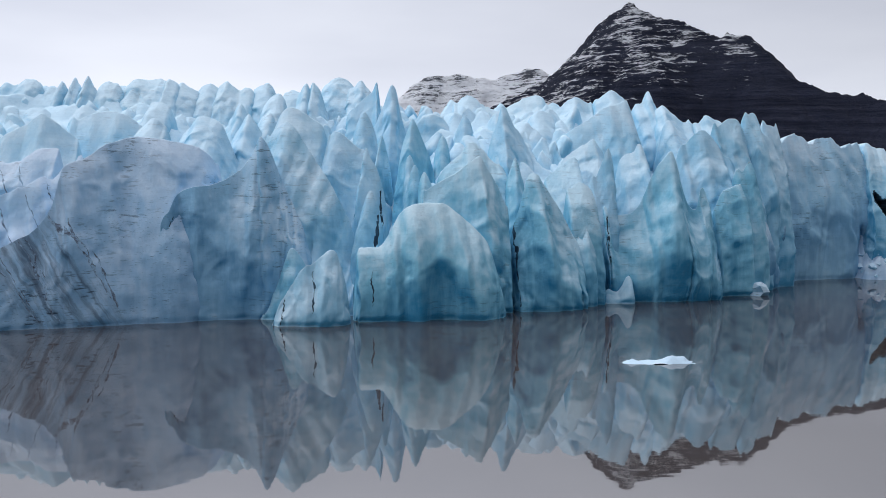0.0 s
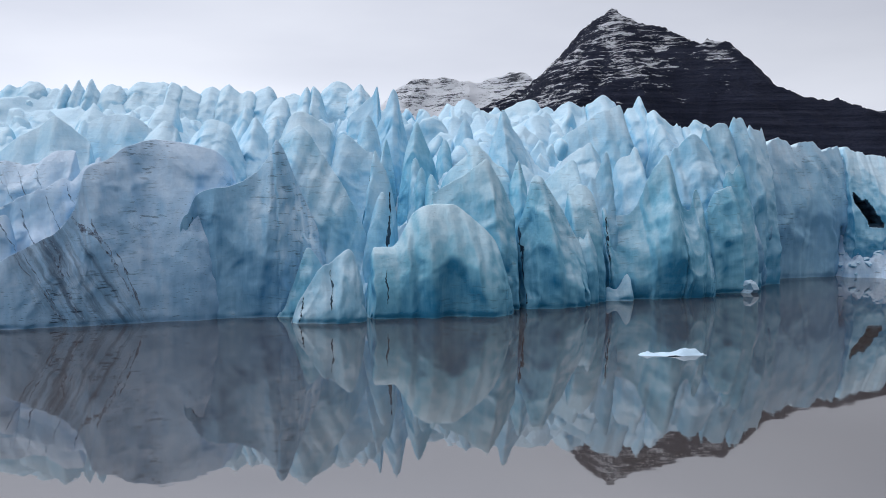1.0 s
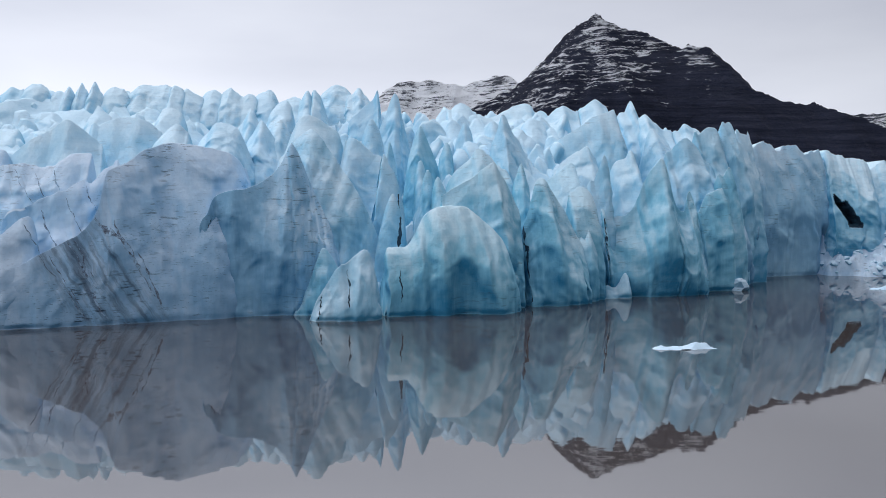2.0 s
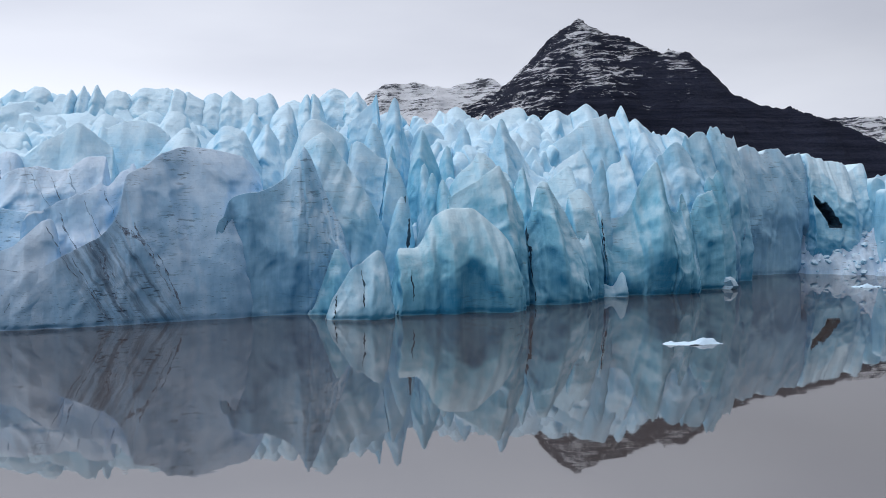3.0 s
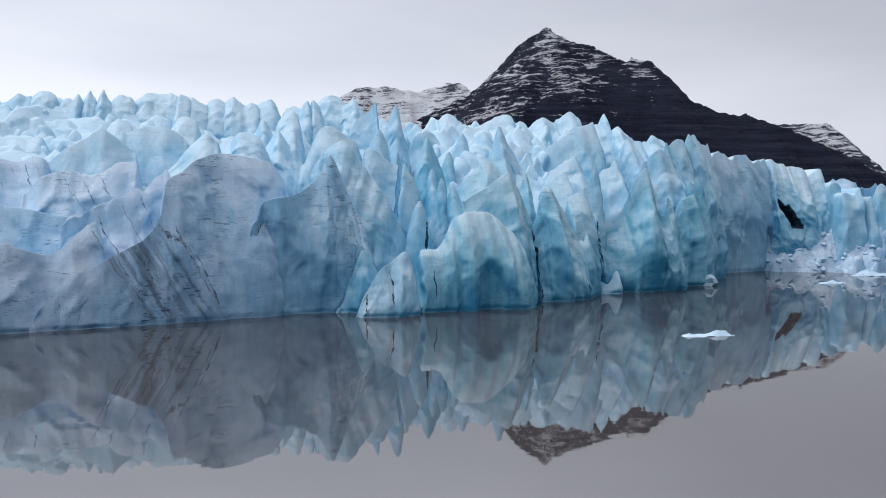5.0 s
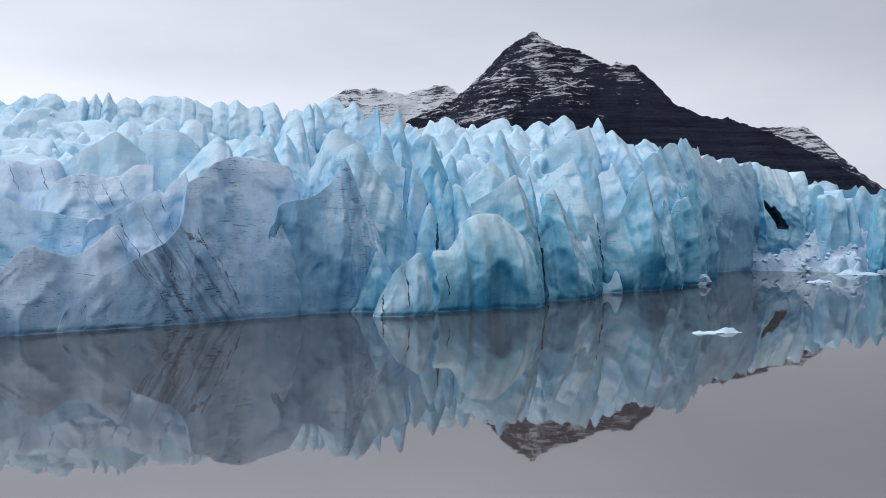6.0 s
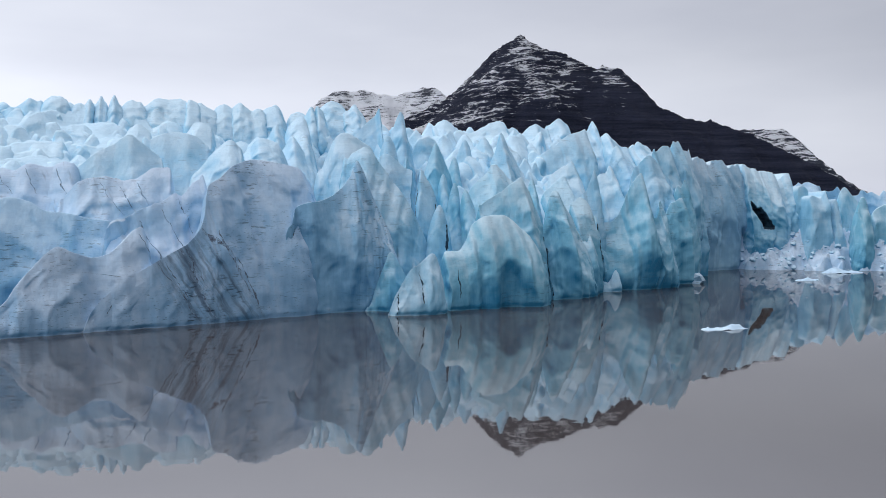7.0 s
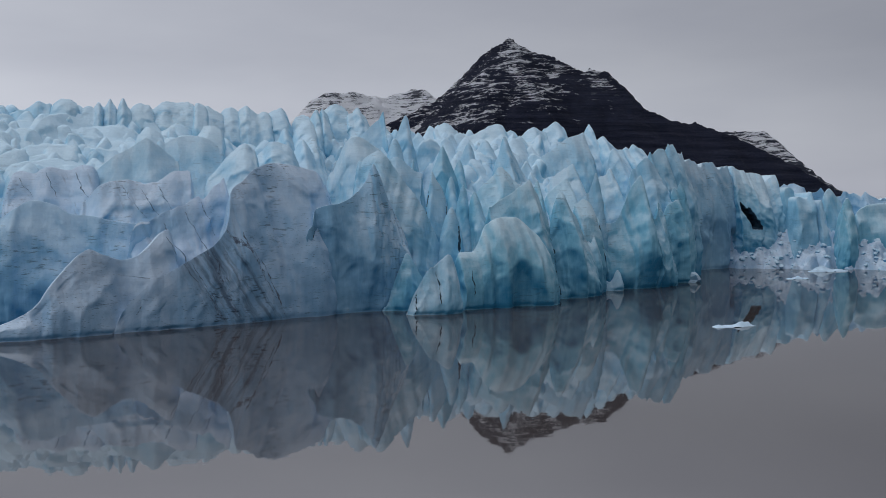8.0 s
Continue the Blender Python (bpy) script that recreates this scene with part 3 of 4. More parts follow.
def build_glacier_body():
    xs = np.concatenate([np.arange(-330, -36, 3.0), np.arange(-36, 15, 0.6), np.arange(15, 331, 3.0)])
    ys = np.arange(60, 331, 2.5)
    X, Y = np.meshgrid(xs, ys)
    p = np.stack([X.ravel(), Y.ravel(), np.zeros(X.size)], -1)
    z = ice_level(p[:, 0], p[:, 1])
    z = z - np.where(z > 2, 15 * np.exp(-((p[:, 0] + 10) / 7) ** 2) * np.clip((250 - p[:, 1]) / 20, 0, 1), 0)
    bumps = 3.0 * ridged(p, 11, 3, 71) + 1.0 * fbm(p, 4, 3, 77) - 11.0
    p[:, 2] = z + np.where(z > 2, bumps, 0)
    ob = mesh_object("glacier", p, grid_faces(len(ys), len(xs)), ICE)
    tagged(ob, "crevassed pale blue glacier ending in the lagoon", "glacier", kind="structure")


build_water()
build_glacier_body()


# ---------------------------------------------------------------- mountains
def ridge_mountain(name, ridge, fall, xs, ys, floor_z, mat, label, jag, terrace, salt):
    """A mountain from its crest line: the ground falls away from it on both sides, gullied and stepped into ledges."""
    X, Y = np.meshgrid(xs, ys)
    p = np.stack([X.ravel(), Y.ravel(), np.zeros(X.size)], -1)
    warp = np.stack([fbm(p, 30, 3, salt), fbm(p, 30, 3, salt + 9)], -1) * 1.5
    q = p[:, :2] + warp
    best = np.full(len(p), -1e9)
    close = np.full(len(p), 1e9)
    for (ax, ay, az), (bx, by, bz) in zip(ridge[:-1], ridge[1:]):
        a, d = np.array([ax, ay]), np.array([bx - ax, by - ay])
        t = np.clip(((q - a) @ d) / (d @ d), 0, 1)
        dist = np.linalg.norm(q - a - t[:, None] * d, axis=1)
        h = az + (bz - az) * t - fall * dist * (1.25 - 0.35 * np.clip(dist / 120, 0, 1))
        best = np.maximum(best, h)
        close = np.minimum(close, dist)
    off_crest = np.clip(close / 35, 0, 1)
    rough = jag * (ridged(p, 34, 4, salt + 3) * 5.5 * off_crest + (0.5 + 0.5 * off_crest) * (ridged(p, 11, 3, salt + 4) * 1.6 + fbm(p, 4, 3, salt + 5) * 0.9))
    h = best + rough
    step = terrace
    k = h / step + 0.35 * fbm(p, 40, 2, salt + 8)
    f = k - np.floor(k)
    h = h + step * (0.15 + 0.35 * off_crest) * (np.clip((f - 0.35) / 0.3, 0, 1) - f)
    p[:, 2] = np.maximum(h, floor_z)
    ob = mesh_object(name, p, grid_faces(len(ys), len(xs)), mat)
    return tagged(ob, label, "mountain", kind="structure")


ridge_mountain("mountain", [(-40, 430, 38), (19, 402, 61.5), (35, 402, 69), (43.7, 402, 74), (50, 400, 78.5), (55.4, 399, 84), (61, 396, 90), (66.5, 391, 95.5), (74.9, 387, 102.2), (78.6, 386, 105), (82.3, 384, 102),
                            (89.8, 383, 98.3), (96.4, 381, 96), (105, 376, 92), (110, 373, 89.5), (113, 371, 87.2), (115, 371, 89.6), (118.4, 370, 88), (123.7, 368, 87.4), (128.5, 358, 77.5), (135, 350, 67.3), (142, 346, 64),
                            (151, 345, 61), (159.5, 346, 61.9), (168, 336, 57.2), (180, 333, 52.3), (187, 326, 47), (198.5, 322, 40.5), (204, 314, 34.5), (212, 306, 27.5), (225, 298, 20), (260, 275, -5)],
               0.95, np.arange(-100, 280, 0.95), np.arange(250, 470, 1.0), -6, ROCK,
               "dark stepped basalt mountain dusted with snow along its ledges", 0.6, 4.0, 100)
ridge_mountain("snowy_mountain", [(-40, 422, 52), (-25.4, 420, 63), (-15.6, 420, 70.5), (-12, 420, 75.5), (-5.7, 420, 78.3), (2, 420, 77.6), (8, 420, 80), (14.4, 420, 78.7), (22.7, 420, 77.3), (26.9, 420, 79.3),
                                  (33.8, 420, 80.6), (36, 420, 82.6), (44.2, 420, 82.3), (46.5, 420, 78), (60, 424, 66)],
               0.8, np.arange(-110, 120, 1.0), np.arange(385, 480, 1.2), -6, ROCK_SNOWY_HAZED,
               "distant mountain white with snow under a rocky crest", 0.8, 4.0, 200)
ridge_mountain("snowy_shoulder", [(160, 380, 52), (185, 368, 59), (199, 365, 59), (211, 365, 60), (217, 365, 56), (226, 365, 50.5), (235, 365, 42), (245, 362, 33), (270, 350, 10)],
               0.7, np.arange(150, 330, 1.4), np.arange(310, 420, 1.4), -6, ROCK_SHOULDER,
               "far shoulder of rock under fresh snow", 0.4, 4.0, 300)

# ---------------------------------------------------------------- seracs along the water
WALL = "sheer blue ice wall above the lagoon"
crag([(-32, 166, -1), (-30.5, 166.5, 3.5), (-27.5, 167, 8.5), (-25.5, 167, 11), (-24.3, 167.5, 11.2), (-21, 168, 13.8), (-19.5, 168, 12.2), (-18.2, 168.5, 7), (-17.3, 169, -1)], 3.0, 4.0, 0.6, tails=False,
     mat=ICE, rough=0.6, ribs=0.5, jag=0.15, slits=0, along=150, cracks=((-24.3, 10, -24.6, 2.5, 0.3), (-29.3, 5, -30.2, 0.2, 0.3)), spurs=((-21, -24.5, 1.2, 2.2),), label="small pointed ice block split by dark cracks")
crag([(-17.3, 173, -1), (-16.6, 173.3, 12.6), (-15, 173.6, 13.9), (-12.4, 174, 14), (-10.5, 174.5, 16.5), (-8.6, 175, 20.2), (-6.2, 175.5, 22), (-2.5, 176.5, 22.5), (0.5, 177, 22.2), (2.8, 177.3, 20.5), (7, 178, 16.8),
      (9.2, 178.5, 13.5), (11, 179, 7), (12, 179.5, -1)], 5.5, 9.0, 0.3, flare=0.025, mat=ICE_BLUE, rough=0.3, flute=0.2, ribs=0.2, jag=0.12, niche=(-0.3, 3.8, 12.5, 1.9), slits=0, tails=False,
     spurs=((-5, -7, 1.2, 3), (3, 4.2, 1.4, 3.5, 1.2)), cracks=((-14.4, 9.5, -14.2, 3, 0.25),), label="rounded blue ice block with a hollow at its waterline")
crag([(-4.2, 186, 23.4), (-3.5, 186.2, 24.7), (-1.5, 186.4, 26.2), (2.9, 186.7, 28.6), (5.9, 186.9, 31), (7.7, 187.1, 31.9), (9, 187.3, 29.7), (11.4, 187.6, 25.7), (13, 187.8, 21.8), (13.6, 188, 19.5)], 6, 8, 0.6,
     flare=0.025, mat=ICE_BLUE, rough=0.7, jag=0.12, ribs=0.6, spurs=((7.7, 9, 1.6, 2.4),), label="blue ice block behind a rounded dome")
crag([(14.3, 191, 14.8), (16.3, 191.4, 21.7), (17.6, 191.8, 26.9), (18.7, 192.1, 28.6), (20.2, 192.5, 28.2), (21.4, 192.9, 26.2), (24.5, 193.2, 21.6), (27.7, 193.6, 15.5), (29.4, 194, 11.6)], 7.5, 8, 0.7,
     flare=0.025, mat=ICE_BLUE, rough=0.7, jag=0.12, spurs=((19.5, 22.5, 2.2, 3.0), (26, 28.5, 1.5, 2)), cracks=((14.9, 19, 14.4, 1, 0.6),), label="pale ice serac with a blunt double tip beside a deep crack")
crag([(27.1, 200, 23.1), (28.4, 200.2, 25.5), (30.2, 200.4, 26.7), (32.3, 200.6, 25.6), (33.8, 200.8, 22.5), (34.4, 201, 16.1)], 6, 6, 0.3, flare=0.025, mat=ICE_BLUE, rough=0.6, jag=0.1, label="small smooth dome of blue ice")
crag([(28.4, 198, 14.2), (29.1, 198, 18), (30.1, 198, 17.4), (31.1, 198, 19), (32.2, 198, 16), (33.1, 198, 12)], 6, 4, 0.3, flare=0.025, mat=ICE_BLUE, rough=0.6, label="pair of low ice tips above the water")
crag([(33.4, 207, 25.9), (35.1, 207.2, 28.2), (36.7, 207.4, 32), (37.9, 207.6, 34.5), (38.8, 207.8, 32.1), (39.3, 208, 26.2)], 5, 5, 0.5, mat=ICE, rough=0.6, jag=0.12, label="tall narrow spike of pale ice")
crag([(36.2, 204, 20.4), (37.9, 204.3, 19.2), (40.1, 204.7, 19.2), (42.7, 205, 19.7), (44.9, 205.3, 22), (46.8, 205.7, 26.7), (49, 206, 30.5), (51.6, 206.3, 33.6), (53.1, 206.7, 31.3), (54.7, 207, 24.9), (56.4, 207.3, 21),
      (57.9, 207.7, 20.4), (59.1, 208, 24.3), (60.2, 208.3, 25.3), (61, 208.7, 22.8), (61.7, 209, 17.1)], 4.0, 9, 0.5, flare=0.025, mat=ICE_BLUE, rough=0.7, ribs=0.8, jag=0.12,
     spurs=((51.6, 49, 2.6, 4.0), (60.2, 60, 1.2, 1.4), (37, 37, 1.0, 2.0)), cracks=((36.6, 19, 36.2, 9, 0.5), (40.5, 6, 40.2, 2, 0.25)), label="sheer blue ice wall under a curved pointed crest")
crag([(34, 198, -2), (36, 198.5, 3), (38.5, 199, 2.6), (40.6, 199.6, 5.7), (41.6, 200, 5.2), (42, 200, -2)], 2, 5, 0.4, tails=False, rough=0.6, jag=0.15, label="low broken ice shelf at the waterline")
crag([(63.5, 213, 17.7), (64.6, 213.6, 21.2), (66.4, 214.2, 24.6), (68.3, 214.8, 25.3), (70.2, 215.4, 26.1), (71.3, 216, 23.6)], 4, 8, 0.4, label=WALL, flare=0.025, mat=ICE_BLUE, rough=0.7, jag=0.2, spurs=((70, 70, 1.2, 1.6), (66, 65, 1.0, 2.0)))
crag([(70.1, 219, 27.7), (72.7, 219.8, 29.2), (74.4, 220.6, 31.8), (75.7, 221.4, 30.5), (77, 222.2, 24.5), (78.2, 223, 13.2)], 5, 6, 0.4, rough=0.6, jag=0.2, mat=ICE_BLUE, label="slender fluted ice pillar above the water")
crag([(57.5, 223, 32.5), (60.1, 223.5, 36.4), (62.9, 224, 39.3), (64.6, 224.5, 39.5), (67.3, 225, 37), (69.4, 225.5, 33.8), (73.2, 226, 28.5)], 11, 10, 0.75, jag=0.2, spurs=((63.5, 60, 2.0, 3.5), (68, 69, 1.4, 2.5)))
crag([(67.8, 230, 38.8), (69.9, 230.6, 41), (72.5, 231.2, 42.7), (75.2, 231.8, 42.6), (77.4, 232.4, 38.7), (79.1, 233, 34.1)], 11, 9, 0.7, jag=0.2)
crag([(76.7, 234, 41.1), (78.9, 234.8, 44.1), (80.3, 235.7, 44.8), (81.8, 236.5, 42.9), (83.1, 237.3, 39.9), (86, 238.2, 38), (87.7, 239, 32.9)], 8, 9, 0.4, jag=0.2, spurs=((80.3, 80, 1.5, 2.0),), label="tall ice tower at the corner of the front")
crag([(84.9, 243, 40.6), (86.6, 243.7, 42.2), (89, 244.3, 41.7), (90.4, 245, 39.7)], 6, 9, 0.4, jag=0.3)
crag([(85, 240, -2), (86.5, 243, 36), (89, 246, 38.5), (93, 249, 38.5), (97, 251, 39.8), (102, 252.5, 38.2), (107, 254, 39), (112, 256, 37), (115, 257.5, 37.5), (119.5, 259, 35), (120.5, 260, -2)], 3.5, 26, 0.3, 0.5,
     label=WALL, rough=0.55, jag=0.9, along=200, down=84, mat=ICE_SNOW, ribs=0.35, slits=0.8, tails=False, slots=((118.3, 0.5, 5, -3, 15),))
crag([(-37, 174.5, -2), (-33, 175, 5), (-29.5, 175.8, 13.8), (-26, 175.5, 9), (-21, 175, -2)], 2.0, 5, 0.6, rough=0.5, ribs=0.4, jag=0.2, mat=ICE_BLUE, tails=False, label="small triangular ice shard at the foot of a wall")
crag([(24, 199, -2), (27, 202, 9), (32, 206, 15), (40, 208, 17), (52, 211, 19), (60, 214, 17), (68, 219, 20), (76, 226, 24), (82, 233, 30), (86, 241, 35), (89, 247, -2)], 5, 8, 0.3, label=WALL, mat=ICE_FRONT, jag=0.5, tails=False)

# the dirty corner of the front
BUTTRESS_STREAKS = ((-82.2, 14, -74.3, 0.5, 0.3), (-80.6, 14, -75.5, 3, 0.2), (-77.2, 16.5, -72, 1, 0.3), (-76.4, 17, -73.2, 8, 0.2), (-72.6, 20.5, -68.6, 10.5, 0.4), (-71.4, 20, -67.4, 5, 0.35),
                    (-68.9, 14, -65.8, 1, 0.3), (-89.8, 8.3, -92, 3.5, 0.35), (-90, 8.6, -86, 10.6, 0.25))
crag([(-97, 156, -1, 1.5), (-95.5, 157, 1.6, 1.5), (-94.2, 158, 4.6, 2), (-90.3, 160, 8.5, 2.5), (-85.8, 161.5, 11.4, 2.5), (-80.9, 163, 14.3, 2.5), (-75.8, 165, 17.1, 3), (-73.2, 166.5, 19.9, 4), (-71.9, 168, 23.6, 4.5),
      (-71.1, 170, 29.4, 6), (-68.3, 174, 31.6, 9), (-65.7, 177, 34.1, 11), (-63, 179.6, 35.3, 12.5), (-59.6, 181.5, 35.9, 13), (-54.5, 183.4, 35.1, 12.5), (-49.5, 185.2, 33.8, 12), (-47.4, 187.1, 31.2, 11), (-46.3, 189, 27.1, 10)],
     10, 12, 0.65, flare=0.04, mat=ICE_STREAKED, rough=0.45, flute=0.5, ribs=0.25, slits=0, jag=0.15, along=200, down=90, spurs=((-71, -69, 2.2, 3.0), (-64, -62, -1.8, 4.0), (-57, -57.5, 1.5, 3.5)),
     veins=BUTTRESS_STREAKS, label="broad smooth ice buttress with slanting dark dirt streaks")
crag([(-56.2, 172.6, -2.5, 0.8), (-55.4, 173.2, 9, 1.0), (-54.2, 173.9, 17.8, 1.5), (-53.4, 174.2, 20.2, 1.5), (-52.6, 174.5, 21, 2), (-51.9, 175, 23.7, 2.5), (-51.1, 176, 24.9, 3.5), (-48.3, 177, 25.8, 4), (-45.7, 178, 26.1, 4), (-43, 179, 27.1, 4.5), (-40.2, 179.6, 29.2, 5),
      (-38.3, 180, 31.5, 5.5), (-37.2, 180.3, 33.8, 6), (-36.2, 180.4, 35.8, 6), (-35.1, 180.6, 34.4, 6), (-34, 180.7, 31.9, 6), (-32.4, 180.8, 27.6, 6), (-30.2, 180.9, 22.6, 6), (-28, 181.2, 17.5, 5.5), (-26.5, 181.8, 12, 5)], 5, 12, 0.45,
     label="tall pyramid of blue ice with a curved leading edge", mat=ICE_FRONT, along=190, down=90, spurs=((-36.6, -41, 2.4, 2.6, 5.0), (-34.6, -25, 1.6, 5.0, 3.0), (-33, -34, -0.8, 3.0), (-46, -47, -0.8, 2.0)),
     rough=0.4, flare=0.03, flute=0.3, ribs=0.2, slits=0, jag=0.12, cracks=((-52.2, 20, -53.3, 11, 0.3), (-53.0, 10.5, -53.2, 1.5, 0.4)))
crag([(-38, 194, 33.7), (-36.4, 192.9, 36.9), (-34.5, 191.8, 38.6), (-32.4, 190.7, 39.3), (-30.6, 189.6, 37.9), (-28.4, 188.5, 34.6), (-24.6, 187.4, 28.7), (-22.1, 186.3, 24.8), (-19.6, 185.2, 19.7), (-18, 184.1, 15.4), (-17, 183, 10.9)], 9, 8, 0.55,
     jag=0.2, rough=0.8, mat=ICE, spurs=((-32, -27, 1.8, 3.0), (-28, -22, 1.4, 2.2)), label="long sloping slab of pale ice scored by melt grooves")
crag([(-42.7, 211, 30.4), (-40.6, 210.7, 35), (-38.4, 210.3, 40.6), (-36.5, 210, 43.6), (-34.6, 209.7, 44.3), (-32.3, 209.3, 43.3), (-29.2, 209, 41.2), (-27.4, 208.7, 39.7), (-25.5, 208.3, 34.3), (-23.7, 208, 30.6)], 10, 9, 0.5, jag=0.15, spurs=((-30, -27, 1.6, 2.5),))
crag([(-26.2, 207, 34.9), (-25.4, 206.7, 37.7), (-24.5, 206.4, 38.6), (-22.9, 206.1, 38.1), (-20.9, 205.9, 36.4), (-18.7, 205.6, 34.5), (-17.0, 205.3, 34), (-16.6, 205, 30.6)], 8, 8, 0.4, jag=0.15)
crag([(-18.2, 197, 22.9), (-17.4, 196.6, 30.1), (-16.6, 196.1, 34.3), (-15.4, 195.7, 31.7), (-14.1, 195.3, 29.6), (-13.1, 194.9, 26.6), (-12.2, 194.4, 22), (-11.9, 194, 17.5)], 5, 5, 0.4, flare=0.02, jag=0.15, rough=0.6, cracks=((-17.5, 29, -18.1, 18, 0.5), (-13.0, 25, -12.0, 14, 0.5)), label="narrow blade of ice beside a dark cleft")
crag([(-17.8, 186, 14.6), (-17, 185.5, 19.6), (-15.7, 185, 23.5), (-14.6, 184.5, 24.9), (-13.5, 184, 22.4), (-12.5, 183.5, 18.6), (-12, 183, 13.4)], 4, 5, 0.4, flare=0.03, jag=0.1, rough=0.6, cracks=((-12.9, 20, -12.1, 10, 0.6),), label="pointed ice blade standing in a cleft")
# narrow fins on both sides of the deep cleft
for line in ([(-18.8, 238, 39), (-17.2, 238, 43.2), (-15.4, 238, 47.3), (-14.1, 238, 51), (-13.1, 238, 52.8), (-12, 238, 51.2), (-10.9, 238, 45.4), (-9.6, 238, 40), (-8.8, 238, 35.3)],
             [(-26.2, 248, 44.4), (-23.5, 248, 48.1), (-21, 248, 50.6), (-19, 248, 52.3), (-17.8, 248, 54.6), (-17.2, 248, 51.5), (-16.7, 248, 45.7)],
             [(-11.4, 219, 24), (-10.2, 218.6, 33.5), (-8.6, 218.1, 38.9), (-7.1, 217.7, 42.2), (-5.8, 217.3, 39.8), (-4.5, 216.9, 36.6), (-2.8, 216.4, 32), (-1.7, 216, 25.6)],
             [(-9.1, 208, 26.3), (-8.4, 208, 31.8), (-7.5, 208, 33.2), (-6.5, 208, 31.2), (-5.9, 208, 26.3)],
             [(-10.3, 201, 12), (-9.2, 201, 18), (-8.1, 201, 24.6), (-7, 201, 29.4), (-6.2, 201, 30.8), (-5.2, 201, 29.1), (-4.7, 201, 24.9), (-4.1, 201, 20)],
             [(-5.5, 198, 23.5), (-4.8, 198, 27.7), (-3.9, 198, 28.9), (-2.5, 198, 26.3), (-1.3, 198, 22.4)],
             [(-2.1, 224, 32.5), (-1.2, 224, 35.9), (-0.1, 224, 38.5), (1, 224, 37.1), (1.9, 224, 32.5)],
             [(2.8, 232, 36.7), (4.4, 232, 42.2), (5.7, 232, 44.3), (7.3, 232, 41.9), (8.1, 232, 36.7)],
             [(13.9, 201, 24.8), (15, 201, 29.6), (16.2, 201, 32.2), (17.4, 201, 28.3), (18.1, 201, 24.8)],
             [(-16.3, 222, 30), (-15.6, 222, 36), (-14.8, 222, 38.5), (-13.8, 222, 35), (-13.2, 221, 28)],
             [(-22.5, 226, 36), (-21, 226, 42), (-19.3, 226, 44.8), (-17.2, 226, 41), (-16, 226, 35)]):
    crag(line, 7, 6, 0.75, 0.6, flare=0.04, foot=line[0][2] - 18, jag=0.15, rough=0.7, mat=ICE_BLUE if line[2][1] < 225 else ICE, label="narrow fin of blue ice beside a deep cleft")
# the crowded crests of the middle
for line in ([(3.1, 262, 49.1), (4.4, 262, 50.3), (5.8, 262, 51.9), (8.5, 262, 52.1), (10.7, 262, 50.4), (12.5, 262, 48.1)],
             [(11.7, 262, 48.1), (16.1, 262, 48.1), (19.7, 262, 49.6), (23.3, 262, 51.4), (26.1, 262, 52.3), (28.6, 262, 51.9), (30.3, 262, 49.6), (33.4, 262, 49.3)],
             [(30.3, 254, 44.6), (33.3, 254, 48.1), (35.6, 254, 50.2), (37.6, 254, 51.1), (40.5, 254, 49.9), (42.1, 254, 48)],
             [(42.6, 261, 48.6), (45.5, 261, 51.8), (48.3, 261, 53.6), (50.7, 261, 52.4), (53, 261, 49.4)],
             [(52.1, 250, 47.4), (54.4, 250.3, 48.5), (55.4, 250.7, 50.6), (56.6, 251, 52), (57.6, 251.3, 50.7), (59, 251.7, 47.9), (60.8, 252, 44.5)],
             [(56.9, 246, 44.8), (58.2, 246, 46.6), (59.2, 246, 48), (62.3, 246, 45.5), (65, 246, 43.4), (67.7, 246, 42.4)],
             [(67.3, 246, 41.7), (69.2, 246.2, 43.1), (71.1, 246.5, 45), (73.4, 246.8, 43.9), (76.4, 247, 41.8)],
             [(9.7, 240, 39.2), (11.9, 240, 42.8), (14.3, 240, 45.1), (16.3, 240, 43.5), (17.6, 240, 40.3)],
             [(22.5, 245, 42.3), (25.4, 245, 46.2), (28.6, 245, 45.9), (30.6, 245, 42.4)]):
    crag(line, 12, 9, 0.75, 0.7, foot=line[0][2] - 18, jag=0.4, label="rounded crest of pale ice high on the glacier")
crag([(26.2, 236, 32.8), (29.1, 236.4, 37.6), (32.6, 236.9, 40.1), (36.9, 237.3, 42.6), (42.1, 237.8, 46.4), (46.5, 238.2, 47.8), (48, 238.7, 48.3), (49.4, 239.1, 45.4), (50.8, 239.6, 41.9), (52, 240, 37.1)], 10, 10, 0.45, foot=8,
     rough=0.6, ribs=0.4, jag=0.12, label="broad rounded whaleback of layered ice")
